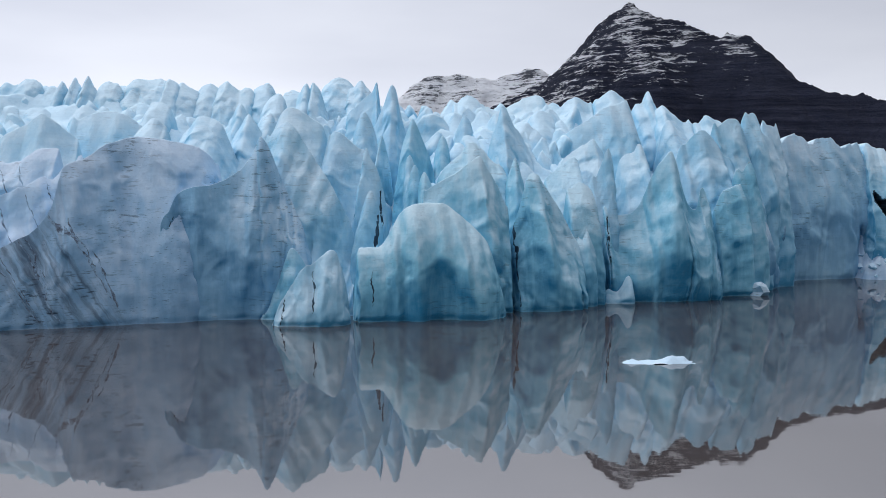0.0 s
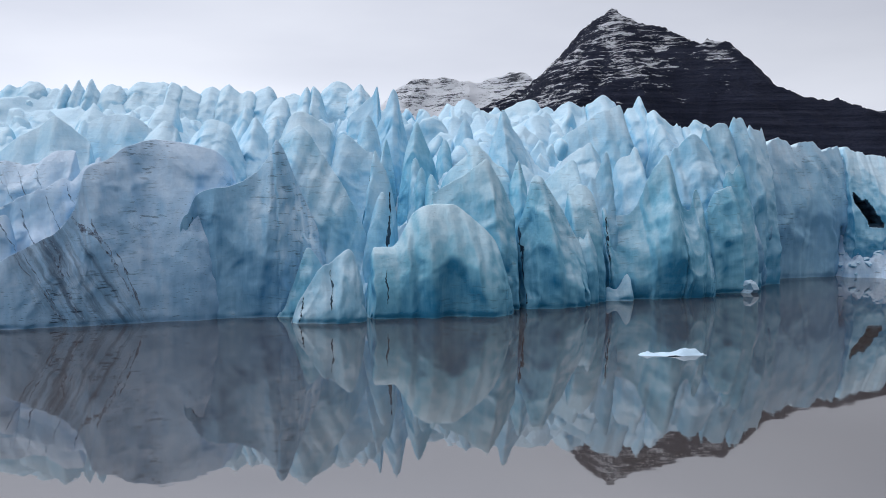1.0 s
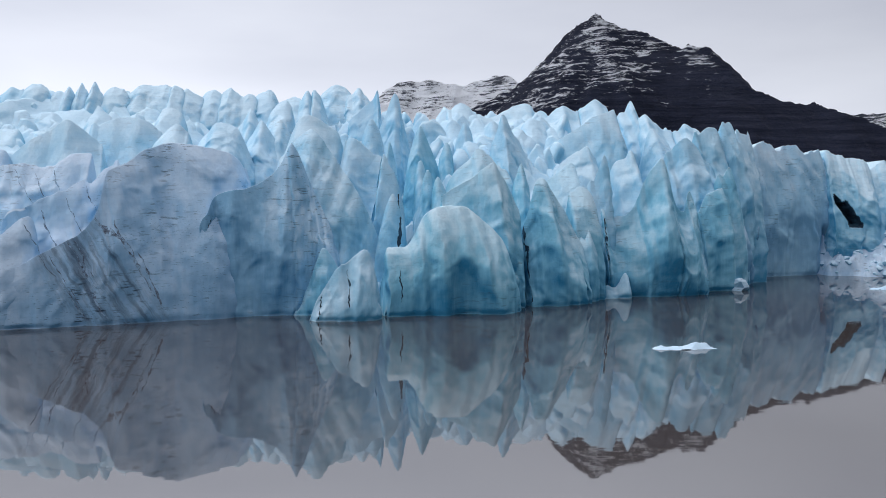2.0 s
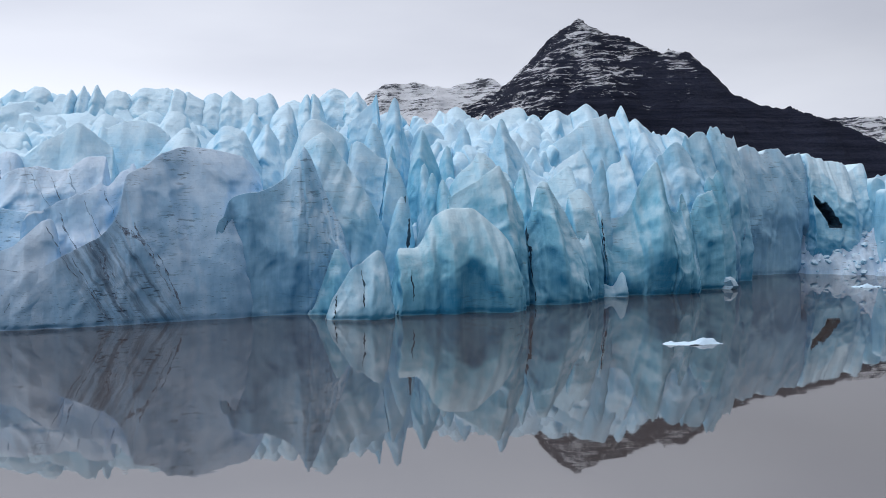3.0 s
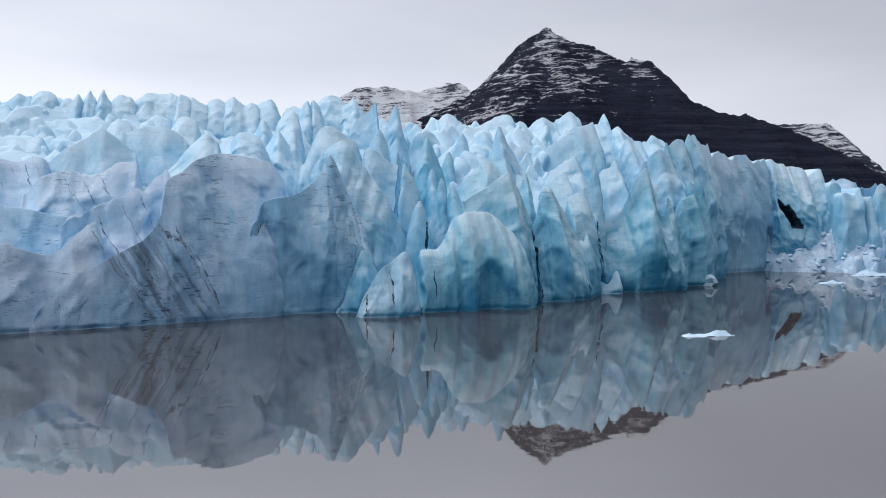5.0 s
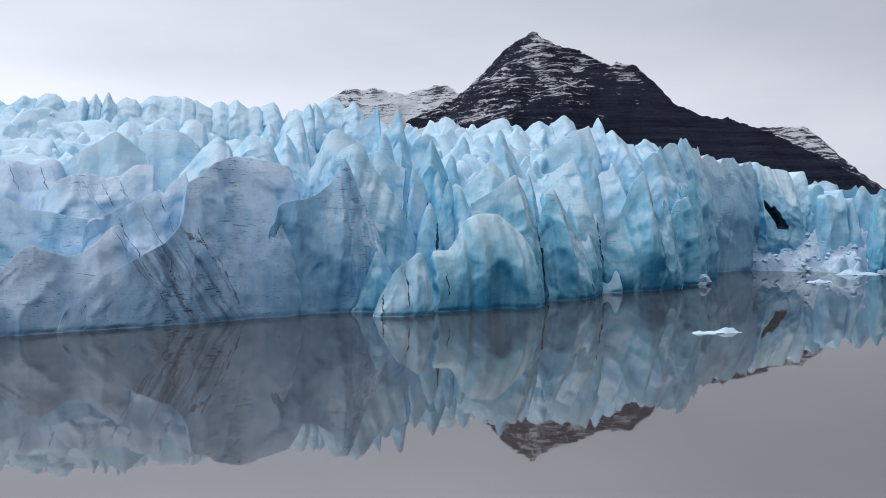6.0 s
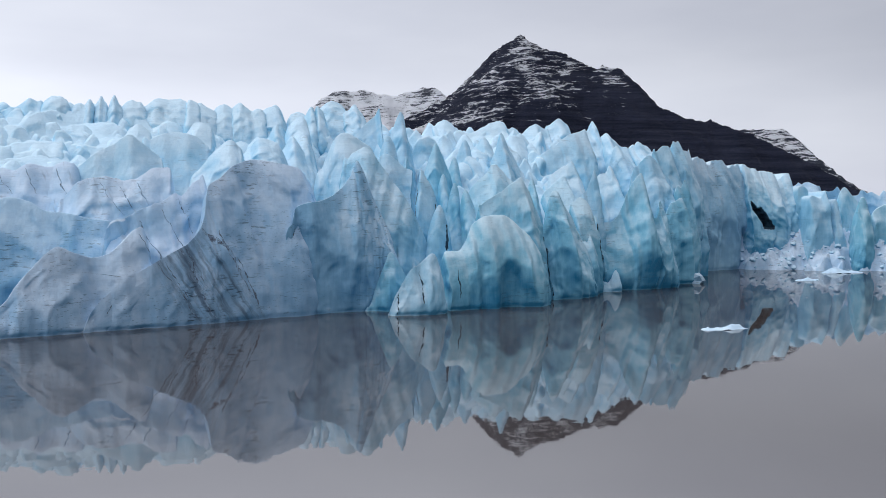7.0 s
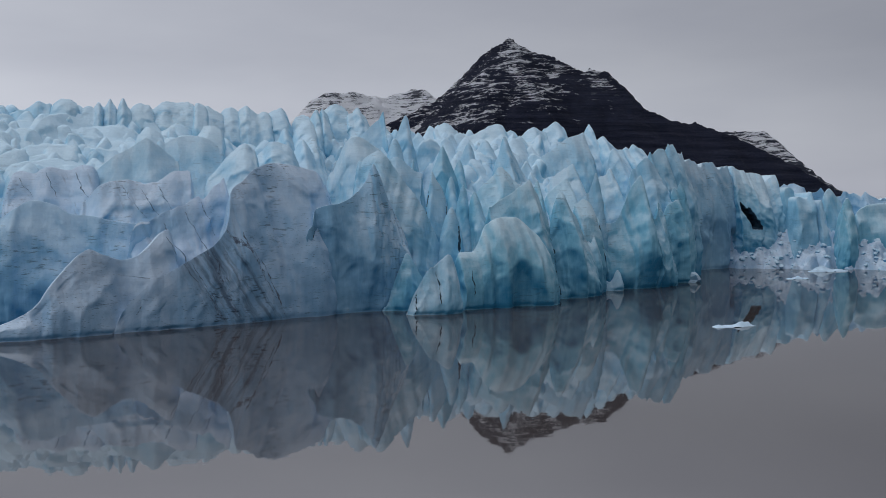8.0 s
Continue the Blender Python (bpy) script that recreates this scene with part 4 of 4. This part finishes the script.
for line in ([(56.4, 236, 38.4), (58.5, 236.3, 43.1), (61.6, 236.7, 40.3), (64, 237, 37.5)],
             [(27.2, 222, 28.6), (28.8, 222.2, 31.2), (31.3, 222.3, 34), (34.5, 222.5, 35.9), (37, 222.7, 37), (38.3, 222.8, 34.8), (39.8, 223, 32.5)],
             [(23.5, 213, 25.5), (25.2, 213.2, 28.3), (28.1, 213.4, 30.4), (30.5, 213.6, 32.4), (31.8, 213.8, 31.6), (32.5, 214, 27.7)],
             [(41.5, 216, 29.2), (42.5, 216.2, 32.4), (43.8, 216.3, 33.5), (45.5, 216.5, 34.1), (46.6, 216.7, 36), (48, 216.8, 34.6), (49, 217, 30)],
             [(43.3, 212, 23.2), (44.1, 212.2, 25.1), (45.5, 212.5, 24.3), (46.5, 212.8, 26.2), (47.2, 213, 24.3)],
             [(-1.8, 205, 25.6), (0.7, 205.2, 30.3), (4, 205.3, 33.1), (5.9, 205.5, 35.7), (8.4, 205.7, 34.7), (11.5, 205.8, 31.7), (14.5, 206, 27.7)],
             [(11.3, 224, 34.8), (13.4, 224.3, 41.5), (14.9, 224.6, 45.8), (16.4, 224.9, 43.7), (17.7, 225.1, 40.9), (19.5, 225.4, 38.5), (21.9, 225.7, 33.8), (23.5, 226, 28.6)]):
    crag(line, 9.5, 7, 0.7, 0.7, foot=line[0][2] - 17, jag=0.4, rough=0.8, mat=ICE_BLUE if line[0][1] < 214 else ICE, label="pointed crest of blue ice among seracs")

# the low humps of the dirty side
crag([(-132, 150.5, -1.5), (-122, 153, 1.2), (-116, 154.6, 3.4), (-110.9, 156, 6), (-107.9, 157, 10.1), (-104.1, 158.5, 14.7), (-100.8, 160, 17.4), (-97.8, 161, 16.2), (-94.2, 162.5, 14.8), (-91, 163.5, 15.9), (-88.8, 164.5, 17.8), (-86, 166, 20.7), (-84.1, 167, 18.8)], 4.5, 14, 0.6, 0.5,
     mat=ICE_DIRTY, rough=0.6, flute=0.4, ribs=0.4, slits=0, jag=0.12, along=170, veins=((-85.6, 19.5, -82.5, 12, 0.3), (-97, 12, -90, 11, 0.22), (-104, 6, -92, 6.5, 0.22)), label="low sloping ice block with dark dirt layers")
crag([(-150, 186, 2), (-138, 185, 14), (-125, 182, 20), (-118.6, 181, 24.5), (-115.1, 180.6, 26.9), (-112.8, 180.2, 27.3), (-109.3, 179.9, 26.3), (-105.9, 179.5, 24.4), (-101.2, 179.1, 23.7), (-96.5, 178.8, 22.4), (-91.1, 178.4, 21.7), (-88, 178, 20)], 5, 14, 0.2, 0.6,
     mat=ICE_FRONT, rough=0.45, flute=0.25, ribs=0.3, jag=0.08, slits=0, label="smooth white ice hump over a blue hollow face")
crag([(-104.7, 187, 24.1), (-103, 187.1, 26.8), (-100.6, 187.2, 29.8), (-97.3, 187.3, 31.3), (-93.1, 187.4, 32), (-90.1, 187.5, 31), (-86.7, 187.6, 31.5), (-84.3, 187.7, 33.4), (-81.9, 187.8, 34), (-79.9, 187.9, 33.8), (-78.9, 188, 29.7)], 9, 9, 0.6,
     mat=ICE_VEINED, jag=0.3, rough=1.1, veins=((-95.5, 30.5, -90, 23, 0.3), (-91, 30, -86.5, 22, 0.25), (-87, 30.5, -84, 24, 0.25)), label="hummocky dirty ice crest with dark veins")
crag([(-92.7, 174, 20.1), (-89.3, 174.8, 22.3), (-87, 175.6, 24), (-84, 176.3, 25.3), (-81.2, 177.1, 26), (-78.6, 177.9, 28), (-77, 178.7, 27.7), (-74.5, 179.4, 30.2), (-73.1, 180.2, 31.1), (-71.5, 181, 29.9)], 7, 8, 0.7,
     mat=ICE_VEINED, flute=2.0, jag=0.35, ribs=1.4, spurs=((-88, -85, 1.5, 1.4), (-84.5, -81, 1.5, 1.3), (-81, -77.5, 1.5, 1.3), (-77.8, -75, 1.5, 1.2)), veins=((-86, 22, -83, 13, 0.3), (-81.5, 24.5, -78, 15, 0.3), (-78, 27, -75.5, 19, 0.25)),
     label="ribbed slope of dirty ice")
crag([(-125, 200, 16), (-120.5, 200, 33), (-115.5, 200, 33.5), (-112.5, 200, 35.2), (-108, 200, 34.6), (-104, 200, 35.7), (-101, 200, 33), (-99.5, 200, 18)], 6, 9, 0.3, 0.6, mat=ICE_VEINED, veins=((-106.5, 34, -103, 27, 0.4), (-113, 34, -110.5, 28, 0.3), (-119, 32.5, -116, 28, 0.3)),
     label="blocky ice hump crossed by dark cracks")
crag([(-103.4, 203, 31.9), (-101.5, 203.2, 34.6), (-97.7, 203.5, 37.9), (-93.2, 203.8, 40.6), (-89.9, 204, 42.7), (-87.5, 204.2, 41.4), (-84.9, 204.5, 39.2), (-82.7, 204.8, 37.1), (-81.4, 205, 33.3)], 12, 12, 0.5, 0.7, rough=0.4, flute=0.3, ribs=0.3,
     jag=0.08, label="smooth whaleback hump of white ice")
crag([(-87.9, 214, 39.2), (-85.1, 214, 42.1), (-81.7, 214, 43.6), (-78, 214, 44.1), (-74.2, 214, 43.2), (-71.5, 214, 41), (-69.6, 214, 36.5)], 13, 9, 0.5, rough=0.5, ribs=0.3, jag=0.1, label="broad smooth hump of layered ice")
for line in ([(-75.5, 206, 30.4), (-73, 206, 34.1), (-70.3, 206, 37.2), (-67.5, 206, 40.2), (-65.1, 206, 41.7), (-63.2, 206, 40.3), (-61.7, 206, 37.2)],
             [(-62.3, 215, 36.6), (-59.4, 214.7, 40.5), (-57.3, 214.3, 42.7), (-54.8, 214, 42.5), (-52, 213.7, 40.8), (-49.8, 213.3, 36.2), (-47.3, 213, 29.3)],
             [(-51.7, 223, 36.9), (-49.5, 223, 40.8), (-47.4, 223, 43.9), (-45.2, 223, 41.1), (-42.5, 223, 36.1), (-41.1, 223, 31)],
             [(-46.3, 229, 41), (-44.6, 229, 44.1), (-43, 229, 44.7), (-41.9, 229, 42.4), (-40.5, 229, 38.5)],
             [(-54.9, 232, 41.2), (-53.4, 232, 44.3), (-51.4, 232, 47.4), (-49.9, 232, 45.4), (-48.5, 232, 42)],
             [(-48, 240, 44.9), (-46.1, 240, 48.9), (-43.7, 240, 50.8), (-42.1, 240, 50.5), (-40.8, 240, 46.5)],
             [(-93.7, 227, 40.7), (-91.9, 227, 44.7), (-89.3, 227, 46.5), (-87.3, 227, 45.9), (-85.4, 227, 42.7)],
             [(-115.9, 222, 39.6), (-110.4, 222, 41.1), (-107.7, 222, 41.4), (-106.1, 222, 37.9)],
             [(-112.5, 238, 44.4), (-108.8, 238, 46.7), (-104.4, 238, 47.2), (-101.5, 238, 44.9), (-99.3, 238, 42.9)],
             [(-76.8, 233, 42.7), (-74.7, 233, 47.3), (-72.6, 233, 48.3), (-70.3, 233, 47.4), (-68.6, 233, 43.8)]):
    crag(line, 13, 9, 0.6, 0.6, foot=line[0][2] - 18, jag=0.35, rough=1.4, label="rounded hump of white weathered ice")

# crests along the skyline
for line in ([(-127.3, 252, 51.4), (-124.2, 252, 52.8), (-122.3, 252, 54.4), (-120.8, 252, 55.7), (-118, 252, 55.1), (-116.5, 252, 53.9)],
             [(-116.8, 250, 53.6), (-115.1, 250, 55.6), (-112.8, 250, 56.2), (-111, 250, 55.9), (-109.1, 250, 53.1)],
             [(-108.8, 249, 52.3), (-106.4, 249, 54.4), (-105.2, 249, 54), (-103.8, 249, 55.4), (-102.5, 249, 53.4)],
             [(-102.4, 250, 53.1), (-101.3, 250, 55.2), (-100.5, 250, 56.5), (-99.6, 250, 54.9), (-98.6, 250, 53.2)],
             [(-98.6, 250, 53.5), (-96.9, 250, 56.7), (-95.6, 250, 54.5), (-94.4, 250, 52.9)],
             [(-95.5, 252, 52.8), (-92.4, 252, 55.9), (-90.9, 252, 55.1), (-88.5, 252, 53.5)],
             [(-89.6, 254, 53), (-88.1, 254, 54.7), (-85.7, 254, 56.2), (-80.9, 254, 56.7), (-77.7, 254, 56.3), (-75.8, 254, 54.2)],
             [(-76.6, 252, 54.3), (-75, 252, 56.2), (-73.5, 252, 55.4), (-72, 252, 53)],
             [(-74.2, 254, 53.5), (-72.4, 254, 55.8), (-70.5, 254, 54.5), (-67.7, 254, 52.6)],
             [(-68.7, 256, 52.8), (-65.3, 256, 55.3), (-62.4, 256, 53.5)],
             [(-63.1, 256, 53.5), (-60.9, 256, 56.3), (-58.4, 256, 54.7), (-56.8, 256, 53.4), (-54.6, 256, 54.4), (-52.8, 256, 52.9)],
             [(-54, 258, 52.8), (-51.6, 258, 54.5), (-48.9, 258, 55.2), (-46.9, 258, 52.8)],
             [(-45.3, 258, 51.8), (-42.7, 258, 53.9), (-41, 258, 53.6), (-39.5, 258, 52.2)],
             [(-41.2, 256, 50.3), (-39.5, 256, 53.7), (-38.1, 256, 55.2), (-36.6, 256, 52.4)],
             [(-37.8, 256, 51.2), (-36.4, 256, 55.6), (-34.7, 256, 53.8), (-33.4, 256, 50.7)],
             [(-35.9, 266, 52.7), (-34.1, 266, 55.8), (-32, 266, 57.4), (-29.8, 266, 58.1), (-27.6, 266, 57.3), (-26, 266, 55.6), (-25, 266, 53.1)],
             [(-27.2, 262, 53.4), (-25.1, 262, 55.3), (-23.1, 262, 56.9), (-21.8, 262, 54.8), (-19.9, 262, 52.4)]):
    crag(line, 9, 7, 0.6, 0.6, foot=line[0][2] - 14, flare=0.28, jag=0.4, rough=1.2, label="pale crest of ice on the skyline of the glacier")

# the broken right end
crag([(119.3, 261, 2), (120.2, 260.5, 35.5), (124, 260, 36.8), (128, 259.5, 35.5), (132.5, 259, 34.2), (135, 259, 32), (139, 259, 34.2), (141, 259, 31.5), (142.5, 259, 10)], 4, 52, 0.3, 0.05,
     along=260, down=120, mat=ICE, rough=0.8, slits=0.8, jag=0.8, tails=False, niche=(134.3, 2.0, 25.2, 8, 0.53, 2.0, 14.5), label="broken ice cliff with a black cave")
for line in ([(136.5, 253, 6), (139, 253, 28.5), (143.5, 253, 29), (144, 253, 25.5), (145.5, 253, 6)],
             [(137.5, 247, 6), (140, 247, 25.5), (145, 247, 25.5), (146.7, 247, 28.2), (147.7, 247, 20), (149, 247, 6)],
             [(145.5, 245, 2), (148.5, 245, 23), (150.5, 245, 24.7), (152.5, 245, 15.5), (153.5, 245, 2)]):
    crag(line, 4, 36, 0.4, 0.3, along=60, down=32, mat=ICE, label="leaning slab of clear blue ice")
for line in ([(152.5, 250, 2), (154.5, 250, 25), (157.5, 250, 29.7), (162, 250, 25.5), (164, 250, 21.5), (166, 250, 2)],
             [(151.5, 238, 2), (154, 238, 24), (157.5, 238, 23.5), (159.5, 238, 2)],
             [(158, 240, 2), (161, 240, 20), (170.5, 240, 23.7), (181, 240, 23), (195, 236, 20), (215, 230, 15), (225, 225, 2)]):
    crag(line, 4, 8, 0.4, along=60, down=32, mat=ICE_BLUE, label="leaning slab of clear blue ice")
serac((125.5, 256.5, 31.5), 1.0, 2.0, 1.6, 3.0, 0.35, 0.4, 0.4, 0.4, foot=2, lean=(-8.5, 2), mat=ICE, label="curved rib of ice beside a cavity")


# ---------------------------------------------------------------- pinnacles behind
def fin(x, y, z, w, k=0.8, tall=20, deep=1.3, mat=None, seed=0, fine=1.0, turn=None, blunt=0.0, raw=False):
    """A free-standing fin of ice: a jagged crest of its own that peaks at x, y, z and is w metres wide to each side ten metres lower."""
    rng = random.Random(int(x * 31 + y * 17 + seed) % 99991)
    turn = rng.uniform(-62, 62) if turn is None else turn
    c, s = math.cos(radians(turn)), math.sin(radians(turn))
    skew = rng.uniform(-0.5, 0.5)
    wide = w * (tall / 10) ** k
    knots = []
    for f, h in ((-1.0, 1.0), (-0.66, rng.uniform(0.40, 0.66)), (-0.38, rng.uniform(0.18, 0.44)), (-0.15, rng.uniform(0.02, 0.20)), (0.0, 0.0), (0.12, rng.uniform(0.02, 0.18)),
                 (0.36, rng.uniform(0.16, 0.46)), (0.64, rng.uniform(0.36, 0.68)), (1.0, 1.0)):
        d = wide * f * (1 + (skew if f > 0 else -skew))
        knots.append((x + c * d, y + s * d, z - tall * h ** (1 + blunt)))
    return crag(knots, w * deep * 2.0, w * deep * 2.0, rng.uniform(0.62, 0.85), rng.uniform(0.62, 0.85), foot=z - tall - 12, rough=1.45, flute=0.9, jag=0.5,
                along=int(46 * fine), down=int(24 * fine), behind=int(16 * fine), mat=mat, salt=rng.randrange(9999), label="pale blue weathered ice pinnacle of a glacier", raw=raw)


for x, y, z, w, k in ((9, 275, 52.5, 7, 0.6), (66, 264, 47.6, 6, 0.9), (80, 268, 45.5, 6, 0.8)):
    fin(x, y, z, w, k, fine=1.3)


def level(x, y):
    return float(ice_level(np.array([x]), np.array([y]))[0])


def build_field():
    rng = random.Random(5)
    for row in range(6):
        y0 = 210 + row * 7.0
        for col in range(34):
            x0 = -150 + col * 7.2 + (row % 2) * 3.6
            x, y = x0 + rng.uniform(-2.6, 2.6), y0 + rng.uniform(-2.6, 2.6)
            if x > 84 or y < shore(x) + 17 or (x < -55 and y < 210):
                continue
            if abs(x + 11.5 - 0.05 * (y - 205)) < 6.5 and y < 240:
                continue
            sharp = min(1.0, max(0.0, (x + 75) / 40))
            z = level(x, y) + rng.uniform(-0.5, 1.8 + 2.0 * sharp)
            z -= 5.0 if y < 246 and x > -66 else 1.5
            fin(x, y, z, rng.uniform(6.5, 9.5) + 5.0 * (1 - sharp), rng.uniform(0.55, 0.75) + 0.15 * sharp, tall=15, deep=rng.uniform(0.55, 0.9), blunt=rng.uniform(0.2, 0.9) * (1.9 - 1.6 * sharp))


def build_small_pinnacles():
    """The countless small pinnacles of the upper glacier, and those between the larger ones."""
    rng = random.Random(8)
    verts, faces, n = [], [], 0
    for row in range(12):
        y0 = 208 + row * 5.0
        for col in range(46):
            x, y = -155 + col * 5.3 + (row % 2) * 2.6 + rng.uniform(-1.8, 1.8), y0 + rng.uniform(-1.7, 1.7)
            if x > 86 or y < shore(x) + 15 or (x < -55 and y < 206) or y > 268:
                continue
            if abs(x + 11.5 - 0.05 * (y - 205)) < 5 and y < 240:
                continue
            sharp = min(1.0, max(0.0, (x + 75) / 40))
            low = -4.5 if y < 246 and x > -66 else -0.5 if y < 240 else -0.6
            z = level(x, y) + rng.uniform(low - 0.8, low + 1.6 + 1.0 * sharp)
            P, F = fin(x, y, z, rng.uniform(4.0, 6.0) + 0.8 * (1 - sharp), rng.uniform(0.5, 0.7), tall=8, deep=rng.uniform(0.7, 1.1), fine=0.6, blunt=rng.uniform(0.1, 0.9), raw=True)
            verts.append(P)
            faces += [[v + n for v in f] for f in F]
            n += len(P)
    ob = mesh_object("small_pinnacles", np.vstack(verts), faces, ICE)
    tagged(ob, "crowd of small pale ice pinnacles on the upper glacier", "ice pinnacles", kind="stuff")


def build_mound():
    """The heap of crushed ice under the broken end of the front."""
    xs, ys = np.arange(110, 236, 0.5), np.arange(190, 275, 0.5)
    X, Y = np.meshgrid(xs, ys)
    p = np.stack([X.ravel(), Y.ravel(), np.zeros(X.size)], -1)
    edge = np.interp(p[:, 0], [110, 117, 130, 150, 165, 235], [262, 250, 244, 236, 226, 196]) + 2.0 * fbm(p, 9, 3, 91)
    d = p[:, 1] - edge + 1.6 * fbm(p, 3.2, 3, 99)
    u, v = p[:, 0] * 0.8 - p[:, 1] * 0.6 + 1.3 * fbm(p, 5, 3, 97), p[:, 0] * 0.6 + p[:, 1] * 0.8 + 1.3 * fbm(p, 5, 3, 98)
    d = d + 1.6 + 1.2 * facets(v / 5, u / 5, 92)
    crest = np.interp(p[:, 0], [110, 115, 119, 130, 145, 165, 235], [-3, 6, 16, 17, 15, 13, 7]) + 2.0 * fbm(p, 9, 2, 89)
    h = -2.5 + (crest + 2.5) * np.clip(d / 15, 0, 1) ** 0.62
    rubble = 1.1 * facets(u / 3.1, v / 3.1, 93) + 0.9 * facets(v / 1.4, u / 1.4, 94) + 0.55 * facets(u / 0.8, v / 0.8, 90) + 0.6 * ridged(p, 1.6, 2, 95) + 0.5 * fbm(p, 1.2, 3, 96) - 0.7
    p[:, 2] = np.where(d > -3, h, -2.5) + np.where(d > 0, rubble * np.clip(d / 2, 0, 1), 0)
    ob = mesh_object("ice_heap", p, grid_faces(len(ys), len(xs)), ICE_DIRTY)
    tagged(ob, "heap of crushed white ice at the waterline", "ice heap", kind="stuff")
    return xs, ys, p[:, 2].reshape(len(ys), len(xs))


def boulder(x, y, z, r, salt, name, label, category, flat=0.8, mat=None, group=""):
    """A broken lump of ice."""
    bm = bmesh.new()
    bmesh.ops.create_icosphere(bm, subdivisions=2, radius=1.0)
    v = np.array([w.co for w in bm.verts])
    n = v / np.linalg.norm(v, axis=1)[:, None]
    cut = np.array([random.Random(int(salt * 97) + i).uniform(-1, 1) for i in range(27)]).reshape(9, 3)
    cut /= np.linalg.norm(cut, axis=1)[:, None]
    rad = 1 / np.maximum((n @ cut.T * (1.05 + 0.35 * cut[:, 0])).max(axis=1), 0.62) * (1 + 0.2 * vnoise(n * 1.3 + salt, 3))
    for w, a, k in zip(bm.verts, n, rad):
        w.co = Vector((a[0] * k * r, a[1] * k * r, a[2] * k * r * flat))
    me = bpy.data.meshes.new(name)
    bm.to_mesh(me)
    bm.free()
    me.materials.append(mat or ICE_SNOW)
    ob = new(name, me)
    ob.location = (x, y, z)
    ob.rotation_euler = (0, 0, salt)
    return tagged(ob, label, category, group)


def floe(x, y, long, wide, high, salt, label, turn=0.0, peaks=()):
    """Floating ice: a low uneven plate, mostly under water, with lumps on it."""
    n = 40
    e = np.linspace(-1, 1, n)
    X, Y = np.meshgrid(e, e)
    p = np.stack([X.ravel() * long, Y.ravel() * wide, np.zeros(n * n)], -1)
    r = np.hypot(X.ravel(), Y.ravel()) + 0.22 * fbm(p + salt, 0.7 * wide, 3, 7)
    z = high * np.clip((1 - r) * 4, -1.2, 1) * (0.55 + 0.3 * fbm(p + salt, 0.6 * wide, 3, 17))
    for px, pz, pw in peaks:
        z = z + pz * np.clip(1 - np.abs(p[:, 0] - px) / pw, 0, 1) * np.clip(1 - np.abs(Y.ravel()) * 1.3, 0, 1)
    p[:, 2] = z
    ob = mesh_object("ice_floe", p, grid_faces(n, n), ICE_FRONT)
    ob.location = (x, y, 0)
    ob.rotation_euler = (0, 0, radians(turn))
    return tagged(ob, label, "ice floe")


crag([(108, 292, 20), (114, 292, 36), (125, 290, 36), (138, 276, 34), (150, 268, 30), (170, 262, 27), (200, 252, 24), (230, 242, 18)], 4, 14, 0.3, label=WALL, mat=ICE_FRONT, jag=2.0, along=140)
HEAP_X, HEAP_Y, HEAP_Z = build_mound()
build_field()
build_small_pinnacles()
rng = random.Random(11)
for i in range(260):
    x = rng.uniform(117, 190)
    edge = float(np.interp(x, [110, 117, 130, 150, 165, 235], [262, 250, 244, 236, 226, 196]))
    y = edge + rng.uniform(-1, 11)
    z = float(HEAP_Z[int((y - HEAP_Y[0]) / 0.5), int((x - HEAP_X[0]) / 0.5)])
    if z < 0.2:
        continue
    boulder(x, y, z - 0.25, rng.uniform(0.35, 1.0), rng.uniform(0, 40), "ice_boulder", "broken lump of white ice on the rubble heap", "ice boulder", group="ice boulders on the heap")
boulder(73.2, 212.3, 0.9, 2.3, 3.0, "ice_boulder", "round grey ice lump floating at the wall", "ice boulder", 0.9)
floe(30.4, 127.5, 5.2, 1.5, 0.25, 2.0, "small grey-white ice floe adrift on still water", 0, ((2.0, 0.9, 2.6), (3.8, 0.5, 1.2), (-3.6, 0.5, 1.6), (-1.0, 0.3, 1.0)))
floe(141, 230, 8.0, 3.0, 0.9, 5.0, "flat white ice floe near the rubble heap", -10, ((-2, 1.6, 4),))
floe(112.5, 210, 4.5, 1.6, 0.5, 8.0, "flat white ice floe near the rubble heap", -8, ((0, 0.7, 2),))
floe(156, 238, 9.0, 2.0, 0.5, 11.0, "flat white ice floe near the rubble heap", -14)
